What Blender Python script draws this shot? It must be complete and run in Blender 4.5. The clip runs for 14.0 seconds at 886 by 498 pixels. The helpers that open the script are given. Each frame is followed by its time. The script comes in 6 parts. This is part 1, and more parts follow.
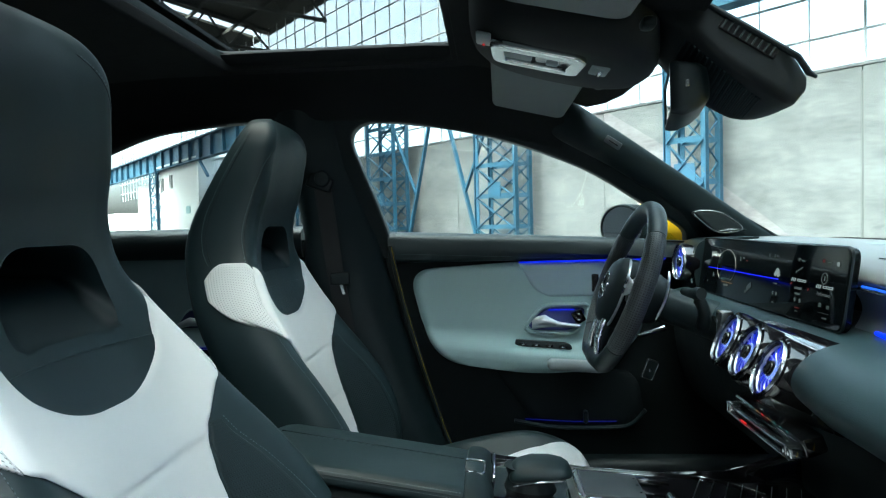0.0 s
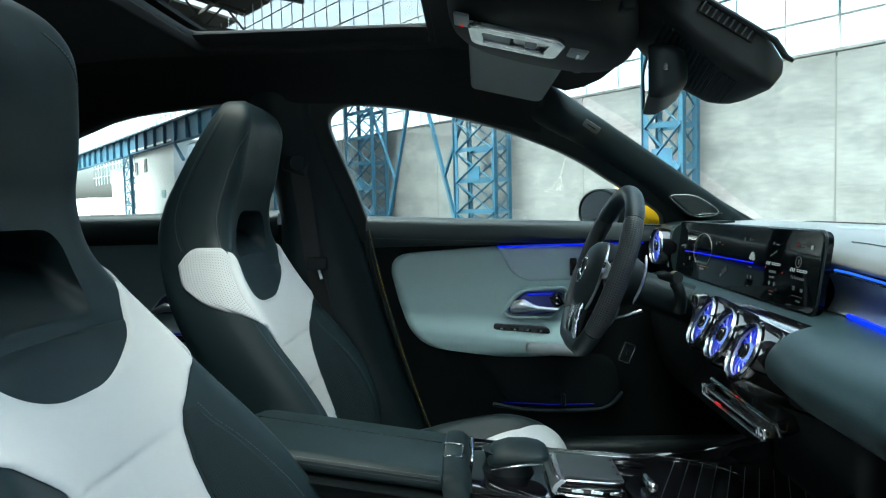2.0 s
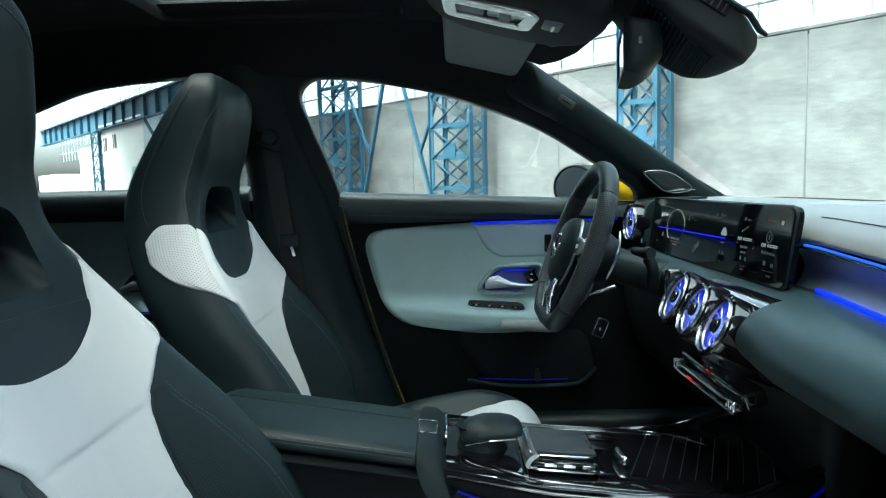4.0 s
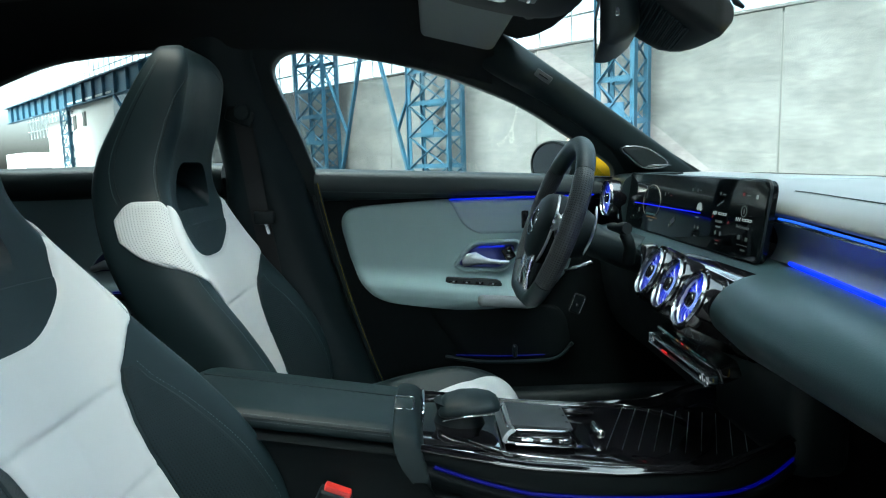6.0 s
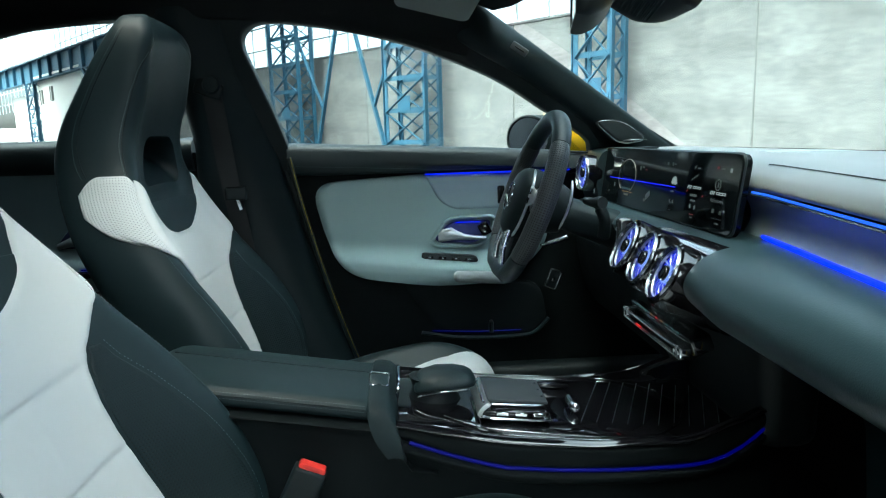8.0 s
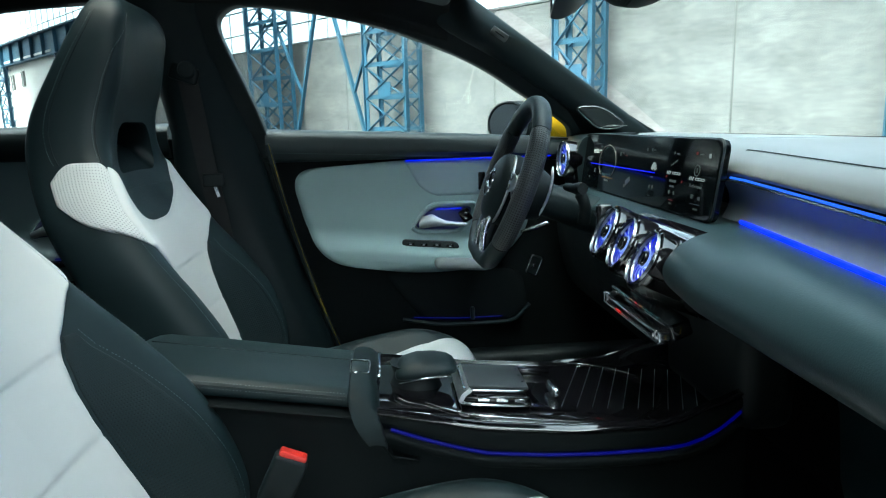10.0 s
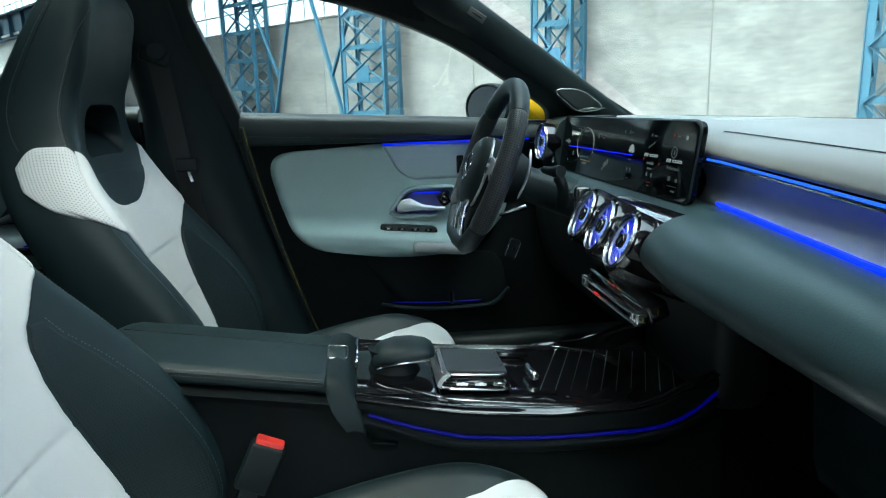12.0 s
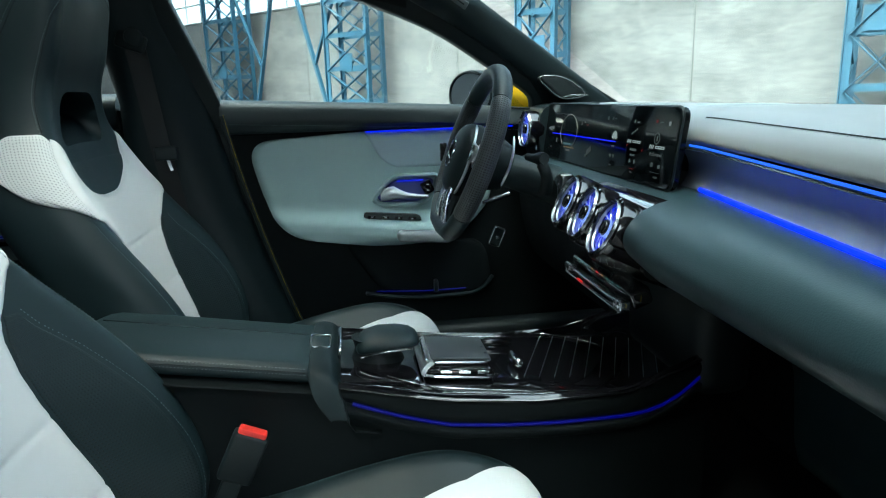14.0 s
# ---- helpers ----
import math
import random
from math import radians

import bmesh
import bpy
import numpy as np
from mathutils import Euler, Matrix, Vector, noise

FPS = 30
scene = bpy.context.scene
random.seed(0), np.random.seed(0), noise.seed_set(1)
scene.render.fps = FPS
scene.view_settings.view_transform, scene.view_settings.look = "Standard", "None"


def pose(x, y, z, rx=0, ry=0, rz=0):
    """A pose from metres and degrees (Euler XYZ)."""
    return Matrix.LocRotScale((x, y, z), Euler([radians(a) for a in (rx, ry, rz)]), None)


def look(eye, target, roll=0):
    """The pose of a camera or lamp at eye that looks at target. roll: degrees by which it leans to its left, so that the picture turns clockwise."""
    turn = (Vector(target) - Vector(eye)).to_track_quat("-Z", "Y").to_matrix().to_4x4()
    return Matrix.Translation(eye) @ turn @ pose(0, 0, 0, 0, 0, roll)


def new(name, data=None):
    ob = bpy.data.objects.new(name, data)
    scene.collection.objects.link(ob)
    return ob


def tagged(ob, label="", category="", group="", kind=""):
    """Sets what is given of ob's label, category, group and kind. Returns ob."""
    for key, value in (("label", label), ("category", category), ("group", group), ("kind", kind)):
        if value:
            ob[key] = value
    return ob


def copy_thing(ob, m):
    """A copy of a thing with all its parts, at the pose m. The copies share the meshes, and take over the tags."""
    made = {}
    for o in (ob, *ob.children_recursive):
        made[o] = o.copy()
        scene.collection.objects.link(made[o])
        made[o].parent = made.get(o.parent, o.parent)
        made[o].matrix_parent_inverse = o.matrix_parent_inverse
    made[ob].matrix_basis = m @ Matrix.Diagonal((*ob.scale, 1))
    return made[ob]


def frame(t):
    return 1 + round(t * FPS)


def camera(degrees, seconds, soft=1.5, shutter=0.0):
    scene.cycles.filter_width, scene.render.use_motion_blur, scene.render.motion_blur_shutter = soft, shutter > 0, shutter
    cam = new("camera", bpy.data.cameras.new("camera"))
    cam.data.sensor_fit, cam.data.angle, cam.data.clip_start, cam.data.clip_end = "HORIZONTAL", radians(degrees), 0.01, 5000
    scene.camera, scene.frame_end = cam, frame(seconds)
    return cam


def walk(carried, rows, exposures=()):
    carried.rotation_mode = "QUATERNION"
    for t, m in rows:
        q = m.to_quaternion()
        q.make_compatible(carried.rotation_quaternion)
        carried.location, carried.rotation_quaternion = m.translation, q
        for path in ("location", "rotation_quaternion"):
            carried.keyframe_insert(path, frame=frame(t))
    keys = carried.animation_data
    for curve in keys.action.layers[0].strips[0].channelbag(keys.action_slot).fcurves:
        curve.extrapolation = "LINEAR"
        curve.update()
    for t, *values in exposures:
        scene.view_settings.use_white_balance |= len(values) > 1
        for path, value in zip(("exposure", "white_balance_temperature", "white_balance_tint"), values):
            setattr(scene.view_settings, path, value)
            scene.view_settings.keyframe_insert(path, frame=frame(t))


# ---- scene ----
cam = camera(67.4, 14.0, 1.15)
PATH = [
    (0, (-0.413, -1.137, 1.04), (-0.559, 0.857, 0.966), -1.5),
    (0.5, (-0.413, -1.137, 1.04), (-0.554, 0.856, 0.958), -1.4),
    (1, (-0.413, -1.135, 1.04), (-0.539, 0.859, 0.946), -1.4),
    (1.5, (-0.412, -1.132, 1.04), (-0.519, 0.862, 0.932), -1.4),
    (2, (-0.411, -1.129, 1.039), (-0.496, 0.866, 0.917), -1.5),
    (2.5, (-0.41, -1.126, 1.038), (-0.477, 0.868, 0.901), -1.4),
    (3, (-0.409, -1.123, 1.038), (-0.457, 0.87, 0.882), -1.4),
    (5.5, (-0.404, -1.109, 1.032), (-0.373, 0.876, 0.79), -1.6),
    (6, (-0.403, -1.107, 1.031), (-0.355, 0.875, 0.772), -1.6),
    (6.5, (-0.401, -1.105, 1.032), (-0.338, 0.875, 0.752), -1.6),
    (7, (-0.4, -1.1, 1.028), (-0.319, 0.876, 0.731), -1.6),
    (7.5, (-0.397, -1.096, 1.027), (-0.302, 0.877, 0.712), -1.6),
    (8, (-0.397, -1.095, 1.026), (-0.285, 0.874, 0.696), -1.6),
    (10.5, (-0.393, -1.088, 1.024), (-0.215, 0.868, 0.643), -1.7),
    (11, (-0.39, -1.085, 1.023), (-0.199, 0.866, 0.63), -1.8),
    (11.5, (-0.39, -1.083, 1.021), (-0.184, 0.865, 0.617), -1.7),
    (12, (-0.389, -1.081, 1.021), (-0.167, 0.862, 0.604), -1.7),
    (12.5, (-0.387, -1.081, 1.021), (-0.152, 0.858, 0.592), -1.7),
    (13, (-0.386, -1.078, 1.02), (-0.138, 0.857, 0.58), -1.8),
    (13.5, (-0.385, -1.078, 1.019), (-0.129, 0.855, 0.573), -1.8),
    (14, (-0.385, -1.076, 1.017), (-0.121, 0.854, 0.567), -1.8),
]
EXPOSURE, KELVIN, TINT = 3.2, 5800, -10
walk(cam, [(t, look(eye, target, roll)) for t, eye, target, roll in PATH], [(0.0, EXPOSURE, KELVIN, TINT), (14.0, EXPOSURE, KELVIN, TINT)])

# ---- world and light: a bright overcast day that comes in through the hall's glazing ----
world = bpy.data.worlds.new("world")
scene.world = world
world.use_nodes = True
wn = world.node_tree.nodes
sky = wn.new("ShaderNodeTexSky")
sky.sky_type = "NISHITA"
sky.sun_disc = False
sky.sun_elevation, sky.sun_rotation = radians(60), radians(228)
sky.air_density, sky.dust_density, sky.ozone_density = 0.55, 9.0, 0.0
veil = wn.new("ShaderNodeHueSaturation")
veil.inputs["Saturation"].default_value = 0.62
world.node_tree.links.new(sky.outputs[0], veil.inputs["Color"])
world.node_tree.links.new(veil.outputs[0], wn["Background"].inputs[0])
wn["Background"].inputs[1].default_value = 0.24
sun = new("sun", bpy.data.lights.new("sun", "SUN"))
sun.data.energy, sun.data.angle, sun.data.color = 0.5, radians(20), (0.94, 0.98, 1.0)
sun.matrix_world = look((0, 0, 20), (0.372, 0.334, 20 - 0.866))


# ---- materials ----
def mat(name, color, rough=0.5, metal=0.0, vary=0.15, vscale=6.0, bump=0.0, bscale=400.0, coat=0.0, spec=0.5, fine=0.0):
    m = bpy.data.materials.new(name)
    m.use_nodes = True
    t = m.node_tree
    b = t.nodes["Principled BSDF"]
    b.inputs["Roughness"].default_value = rough
    b.inputs["Metallic"].default_value = metal
    b.inputs["Coat Weight"].default_value = coat
    b.inputs["Coat Roughness"].default_value = 0.04
    b.inputs["Specular IOR Level"].default_value = spec
    tc = t.nodes.new("ShaderNodeTexCoord")
    n1 = t.nodes.new("ShaderNodeTexNoise")
    n1.inputs["Scale"].default_value, n1.inputs["Detail"].default_value = vscale, 5
    t.links.new(tc.outputs["Object"], n1.inputs["Vector"])
    ramp = t.nodes.new("ShaderNodeMix")
    ramp.data_type = "RGBA"
    ramp.inputs[6].default_value = (*[c * (1 - vary) for c in color], 1)
    ramp.inputs[7].default_value = (*[min(1, c * (1 + vary)) for c in color], 1)
    t.links.new(n1.outputs["Fac"], ramp.inputs[0])
    t.links.new(ramp.outputs[2], b.inputs["Base Color"])
    r2 = t.nodes.new("ShaderNodeMapRange")
    r2.inputs[3].default_value, r2.inputs[4].default_value = max(0, rough * 0.85), min(1, rough * 1.15)
    t.links.new(n1.outputs["Fac"], r2.inputs[0])
    t.links.new(r2.outputs[0], b.inputs["Roughness"])
    if bump:
        v = t.nodes.new("ShaderNodeTexVoronoi") if fine == 0 else t.nodes.new("ShaderNodeTexNoise")
        v.inputs["Scale"].default_value = bscale
        t.links.new(tc.outputs["Object"], v.inputs["Vector"])
        bp = t.nodes.new("ShaderNodeBump")
        bp.inputs["Strength"].default_value, bp.inputs["Distance"].default_value = bump, 0.02 if fine else 0.00035
        t.links.new(v.outputs[0], bp.inputs["Height"])
        t.links.new(bp.outputs[0], b.inputs["Normal"])
    return m


def holes(m, scale, size, color, depth=0.6):
    """Fine punched holes on a grid: darker and sunk."""
    t = m.node_tree
    b = t.nodes["Principled BSDF"]
    tc = t.nodes.new("ShaderNodeTexCoord")
    mp = t.nodes.new("ShaderNodeMapping")
    mp.inputs["Rotation"].default_value = (0.0, 0.0, 0.0)
    t.links.new(tc.outputs["UV"], mp.inputs["Vector"])
    v = t.nodes.new("ShaderNodeTexVoronoi")
    v.voronoi_dimensions = "2D"
    v.inputs["Scale"].default_value, v.inputs["Randomness"].default_value = scale, 0.0
    t.links.new(mp.outputs[0], v.inputs["Vector"])
    mr = t.nodes.new("ShaderNodeMapRange")
    mr.inputs[1].default_value, mr.inputs[2].default_value = size * 0.7, size
    t.links.new(v.outputs["Distance"], mr.inputs[0])
    old = b.inputs["Base Color"].links[0].from_socket
    mx = t.nodes.new("ShaderNodeMix")
    mx.data_type = "RGBA"
    mx.inputs[6].default_value = (*color, 1)
    t.links.new(mr.outputs[0], mx.inputs[0])
    t.links.new(old, mx.inputs[7])
    t.links.new(mx.outputs[2], b.inputs["Base Color"])
    bp = t.nodes.new("ShaderNodeBump")
    bp.inputs["Strength"].default_value, bp.inputs["Distance"].default_value = depth, 0.001
    t.links.new(mr.outputs[0], bp.inputs["Height"])
    if b.inputs["Normal"].links:
        t.links.new(b.inputs["Normal"].links[0].from_socket, bp.inputs["Normal"])
    t.links.new(bp.outputs[0], b.inputs["Normal"])
    return m


def glow(name, color, strength):
    m = bpy.data.materials.new(name)
    m.use_nodes = True
    b = m.node_tree.nodes["Principled BSDF"]
    b.inputs["Base Color"].default_value = (*[c * 0.06 for c in color], 1)
    b.inputs["Specular IOR Level"].default_value = 0.15
    b.inputs["Emission Color"].default_value = (*color, 1)
    b.inputs["Emission Strength"].default_value = strength
    return m


def pane(name, tint, gloss=1.0):
    m = bpy.data.materials.new(name)
    m.use_nodes = True
    t = m.node_tree
    t.nodes.remove(t.nodes["Principled BSDF"])
    tr, gl, mx = (t.nodes.new("ShaderNode" + k) for k in ("BsdfTransparent", "BsdfGlossy", "MixShader"))
    tr.inputs[0].default_value = (*tint, 1)
    gl.inputs["Roughness"].default_value = 0.02
    gl.inputs["Color"].default_value = (gloss, gloss, gloss, 1)
    mx.inputs[0].default_value = 0.045
    t.links.new(tr.outputs[0], mx.inputs[1])
    t.links.new(gl.outputs[0], mx.inputs[2])
    t.links.new(mx.outputs[0], t.nodes["Material Output"].inputs[0])
    return m


LEATHER = mat("black_leather", (0.0062, 0.0145, 0.0168), 0.45, vary=0.12, vscale=14, bump=0.35, bscale=900, spec=0.4)
PERF_BLACK = holes(mat("perforated_black_leather", (0.0066, 0.0145, 0.0168), 0.47, vary=0.1, bump=0.3, bscale=900, spec=0.36), 190, 0.28, (0.002, 0.004, 0.0045))
WHITE = mat("white_leather", (0.67, 0.68, 0.675), 0.5, vary=0.03, vscale=9, bump=0.25, bscale=800)
PERF_WHITE = holes(mat("perforated_white_leather", (0.65, 0.66, 0.655), 0.5, vary=0.03, bump=0.2, bscale=800), 170, 0.23, (0.22, 0.24, 0.245), 0.35)
GREY = mat("light_grey_upholstery", (0.28, 0.385, 0.39), 0.55, vary=0.04, vscale=7, bump=0.3, bscale=700)
SOFT = mat("soft_black_plastic", (0.005, 0.0115, 0.0135), 0.52, vary=0.12, vscale=10, bump=0.3, bscale=700, spec=0.26)
# Lighter than DASH, with sheen: the brightness of its lit top is put in.
LIT_TOP_PAD = mat("brightened_grained_dashboard_top", (0.055, 0.064, 0.067), 0.36, vary=0.08, vscale=8, bump=0.06, bscale=600, spec=0.8)
LIT_TOP_PAD.node_tree.nodes["Principled BSDF"].inputs["Sheen Weight"].default_value = 0.4
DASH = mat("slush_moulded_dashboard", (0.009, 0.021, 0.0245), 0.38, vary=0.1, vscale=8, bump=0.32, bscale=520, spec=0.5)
HARD = mat("hard_black_plastic", (0.0035, 0.0075, 0.0088), 0.5, vary=0.15, bump=0.25, bscale=900, spec=0.3)
LINER = mat("black_headliner_fabric", (0.011, 0.012, 0.013), 0.9, vary=0.2, vscale=30, bump=0.4, bscale=1500, spec=0.2)
# Darker than HARD and SOFT; low cabin shade is put into its colour.
LOWER_SHADE = mat("shaded_black_lower_trim", (0.0022, 0.0042, 0.0048), 0.72, vary=0.2, vscale=14, bump=0.3, bscale=800, spec=0.13)
VISOR = mat("visor_cloth", (0.19, 0.21, 0.21), 0.85, vary=0.08, vscale=30, bump=0.3, bscale=1500)
CARPET = mat("black_carpet", (0.012, 0.012, 0.013), 0.95, vary=0.3, vscale=60, bump=0.8, bscale=900, spec=0.1)
PIANO = mat("piano_black_lacquer", (0.004, 0.004, 0.005), 0.06, vary=0.1, coat=1.0)
SATIN = mat("satin_silver", (0.78, 0.8, 0.82), 0.33, 1.0, vary=0.04, vscale=30)
CHROME = mat("satin_chrome", (0.72, 0.74, 0.76), 0.14, 1.0, vary=0.05, vscale=20)
ALU = mat("brushed_aluminium", (0.42, 0.45, 0.47), 0.3, 1.0, vary=0.1, vscale=40)
DECOR = mat("grey_decor_trim", (0.22, 0.26, 0.27), 0.38, 0.2, vary=0.12, vscale=25, bump=0.15, bscale=500)
SCREEN = mat("display_glass", (0.002, 0.003, 0.0035), 0.05, vary=0.1, spec=0.22)
THREAD = mat("grey_thread", (0.16, 0.185, 0.195), 0.8, vary=0.1)
BELT = mat("seat_belt_webbing", (0.012, 0.013, 0.014), 0.7, vary=0.2, vscale=40, bump=0.6, bscale=1200)
RED = mat("red_plastic", (0.6, 0.03, 0.025), 0.4, vary=0.06)
YELLOW = mat("yellow_car_paint", (0.72, 0.46, 0.01), 0.25, vary=0.04, coat=1.0)
MIRROR = mat("mirror_glass", (0.8, 0.82, 0.83), 0.02, 1.0, vary=0.01)
BLUE = glow("blue_ambient_light", (0.006, 0.012, 1.0), 0.13)
BLUE_CORE = glow("pale_blue_light_guide", (0.04, 0.14, 1.0), 0.14)
BLUE_WIDE = glow("broad_blue_light_guide", (0.008, 0.02, 1.0), 0.26)
BLUE_DIM = glow("dim_blue_ambient_light", (0.004, 0.003, 1.0), 0.010)
UI_WHITE = glow("white_display_marks", (0.8, 0.85, 0.85), 0.032)
UI_TEAL = glow("teal_display_marks", (0.1, 0.3, 0.31), 0.03)
UI_DIM = glow("grey_display_marks", (0.55, 0.6, 0.6), 0.009)
UI_FAINT = glow("faint_display_marks", (0.45, 0.5, 0.5), 0.006)
UI_DIMRED = glow("dim_red_display_marks", (0.8, 0.05, 0.05), 0.012)
UI_BLUE = glow("blue_display_line", (0.01, 0.01, 1.0), 0.14)
UI_RED = glow("red_display_marks", (0.9, 0.02, 0.02), 0.09)
UI_AMBER = glow("amber_display_marks", (0.8, 0.4, 0.12), 0.03)
GLASS = pane("clear_car_glass", (0.93, 0.97, 0.96), 0.6)
ROOF_GLASS = pane("tinted_roof_glass", (0.6, 0.6, 0.58), 0.6)
STEEL = mat("blue_painted_steel", (0.015, 0.066, 0.115), 0.65, vary=0.45, vscale=3, bump=0.3, bscale=30, fine=1)
STEEL_DARK = mat("dark_steel", (0.05, 0.055, 0.05), 0.7, vary=0.4, vscale=2)
# The sky's glare is put into this pale colour of the glazing bars.
PALE_STEEL = mat("glare_paled_steel", (0.62, 0.63, 0.62), 0.7, vary=0.2, vscale=2)
ROOFING = mat("dark_roof_boards", (0.06, 0.06, 0.05), 0.9, vary=0.5, vscale=1.2)
# Very dark, so that the unseen walls throw little light into the car.
BLOCKING_WALL = mat("dark_light_blocking_wall", (0.06, 0.062, 0.06), 0.9, vary=0.2, vscale=0.6, bump=0.4, bscale=20, fine=1)
LIME = mat("whitewashed_masonry", (0.55, 0.56, 0.55), 0.9, vary=0.1, vscale=0.8, bump=0.4, bscale=20, fine=1)
# Floor colour is set very dark to cut the light bounced into the car.
GROUND = mat("darkened_stained_hall_floor", (0.03, 0.031, 0.031), 0.7, vary=0.35, vscale=0.7, bump=0.4, bscale=25, fine=1)


def concrete():
    m = mat("weathered_concrete", (0.140, 0.144, 0.148), 0.9, vary=0.25, vscale=1.3, bump=0.5, bscale=18, fine=1)
    t = m.node_tree
    b = t.nodes["Principled BSDF"]
    tc = t.nodes.new("ShaderNodeTexCoord")
    mp = t.nodes.new("ShaderNodeMapping")
    mp.inputs["Scale"].default_value = (0.75, 0.75, 1.5)
    n = t.nodes.new("ShaderNodeTexNoise")
    n.inputs["Scale"].default_value, n.inputs["Detail"].default_value, n.inputs["Roughness"].default_value = 1.3, 7, 0.62
    r = t.nodes.new("ShaderNodeMapRange")
    r.inputs[1].default_value, r.inputs[2].default_value, r.inputs[3].default_value, r.inputs[4].default_value = 0.32, 0.68, 0.74, 1.12
    mx = t.nodes.new("ShaderNodeMix")
    mx.data_type, mx.blend_type = "RGBA", "MULTIPLY"
    mx.inputs[0].default_value = 1.0
    old = b.inputs["Base Color"].links[0].from_socket
    t.links.new(tc.outputs["Object"], mp.inputs[0])
    t.links.new(mp.outputs[0], n.inputs["Vector"])
    t.links.new(n.outputs["Fac"], r.inputs[0])
    t.links.new(old, mx.inputs[6])
    t.links.new(r.outputs[0], mx.inputs[7])
    # fine pitting and dirt
    n2 = t.nodes.new("ShaderNodeTexNoise")
    n2.inputs["Scale"].default_value, n2.inputs["Detail"].default_value, n2.inputs["Roughness"].default_value = 9.0, 9, 0.75
    mp2 = t.nodes.new("ShaderNodeMapping")
    mp2.inputs["Scale"].default_value = (0.4, 0.4, 1.4)
    r2 = t.nodes.new("ShaderNodeMapRange")
    r2.inputs[1].default_value, r2.inputs[2].default_value, r2.inputs[3].default_value, r2.inputs[4].default_value = 0.3, 0.7, 0.74, 1.16
    m2 = t.nodes.new("ShaderNodeMix")
    m2.data_type, m2.blend_type = "RGBA", "MULTIPLY"
    m2.inputs[0].default_value = 1.0
    t.links.new(tc.outputs["Object"], mp2.inputs[0])
    t.links.new(mp2.outputs[0], n2.inputs["Vector"])
    t.links.new(n2.outputs["Fac"], r2.inputs[0])
    t.links.new(mx.outputs[2], m2.inputs[6])
    t.links.new(r2.outputs[0], m2.inputs[7])
    t.links.new(m2.outputs[2], b.inputs["Base Color"])
    return m


CONCRETE = concrete()


# ---- building tools ----
def part(name, bm, material, parent=None, label="", smooth=40):
    """One mesh object from a bmesh or a mesh, under a thing or under a part."""
    if isinstance(bm, bpy.types.Mesh):
        me = bm
    else:
        me = bpy.data.meshes.new(name)
        bm.to_mesh(me)
        bm.free()
    me.shade_smooth()
    me.set_sharp_from_angle(angle=radians(smooth))
    me.materials.clear()
    me.materials.append(material)
    ob = new(name, me)
    if parent:
        ob.parent = parent
    if label:
        tagged(ob, label)
    return ob


def thing(name, label, category, group="", kind=""):
    return tagged(new(name), label, category, group, kind)


def spline(pts, n, closed=False):
    """n points on a Catmull-Rom curve through pts, evenly in its parameter."""
    p = [Vector(q) for q in pts]
    k = len(p)
    out = []
    segs = k if closed else k - 1
    for i in range(n):
        s = segs * i / (n if closed else n - 1)
        j = min(int(s), segs - 1)
        f = s - j
        if closed:
            a, b, c, d = (p[(j + o) % k] for o in (-1, 0, 1, 2))
        else:
            b, c = p[j], p[j + 1]
            a = p[j - 1] if j else b * 2 - c
            d = p[j + 2] if j + 2 < k else c * 2 - b
        out.append(0.5 * (2 * b + (c - a) * f + (2 * a - 5 * b + 4 * c - d) * f * f + (3 * b - a - 3 * c + d) * f ** 3))
    return out


def loft(rings, closed=True, cap=True, bm=None):
    bm = bm or bmesh.new()
    rows = [[bm.verts.new(v) for v in r] for r in rings]
    n = len(rings[0])
    for a, b in zip(rows, rows[1:]):
        for i in range(n if closed else n - 1):
            j = (i + 1) % n
            bm.faces.new((a[i], a[j], b[j], b[i]))
    if cap and closed:
        bm.faces.new(rows[0][::-1])
        bm.faces.new(rows[-1])
    bmesh.ops.recalc_face_normals(bm, faces=bm.faces)
    return bm


def slab(grid, depth):
    """A grid of points thickened along depth, closed on all sides."""
    bm = bmesh.new()
    d = Vector(depth)
    f = [[bm.verts.new(v) for v in r] for r in grid]
    k = [[bm.verts.new(Vector(v) + d) for v in r] for r in grid]
    m, n = len(grid), len(grid[0])
    for i in range(m - 1):
        for j in range(n - 1):
            bm.faces.new((f[i][j], f[i][j + 1], f[i + 1][j + 1], f[i + 1][j]))
            bm.faces.new((k[i][j], k[i + 1][j], k[i + 1][j + 1], k[i][j + 1]))
    rim = [(0, j) for j in range(n)] + [(i, n - 1) for i in range(1, m)] + [(m - 1, j) for j in range(n - 2, -1, -1)] + [(i, 0) for i in range(m - 2, 0, -1)]
    for (a, b), (c, e) in zip(rim, rim[1:] + rim[:1]):
        bm.faces.new((f[a][b], k[a][b], k[c][e], f[c][e]))
    bmesh.ops.recalc_face_normals(bm, faces=bm.faces)
    # lengths along and across the grid, in metres, for the finest patterns
    uv = bm.loops.layers.uv.new("UVMap")
    place = {}
    mid = grid[m // 2]
    us = [0.0]
    for a, b in zip(mid, mid[1:]):
        us.append(us[-1] + (Vector(b) - Vector(a)).length)
    v = 0.0
    for i in range(m):
        if i:
            v += (Vector(grid[i][n // 2]) - Vector(grid[i - 1][n // 2])).length
        for j in range(n):
            place[f[i][j]] = place[k[i][j]] = (us[j], v)
    for face in bm.faces:
        for l in face.loops:
            l[uv].uv = place[l.vert]
    return bm


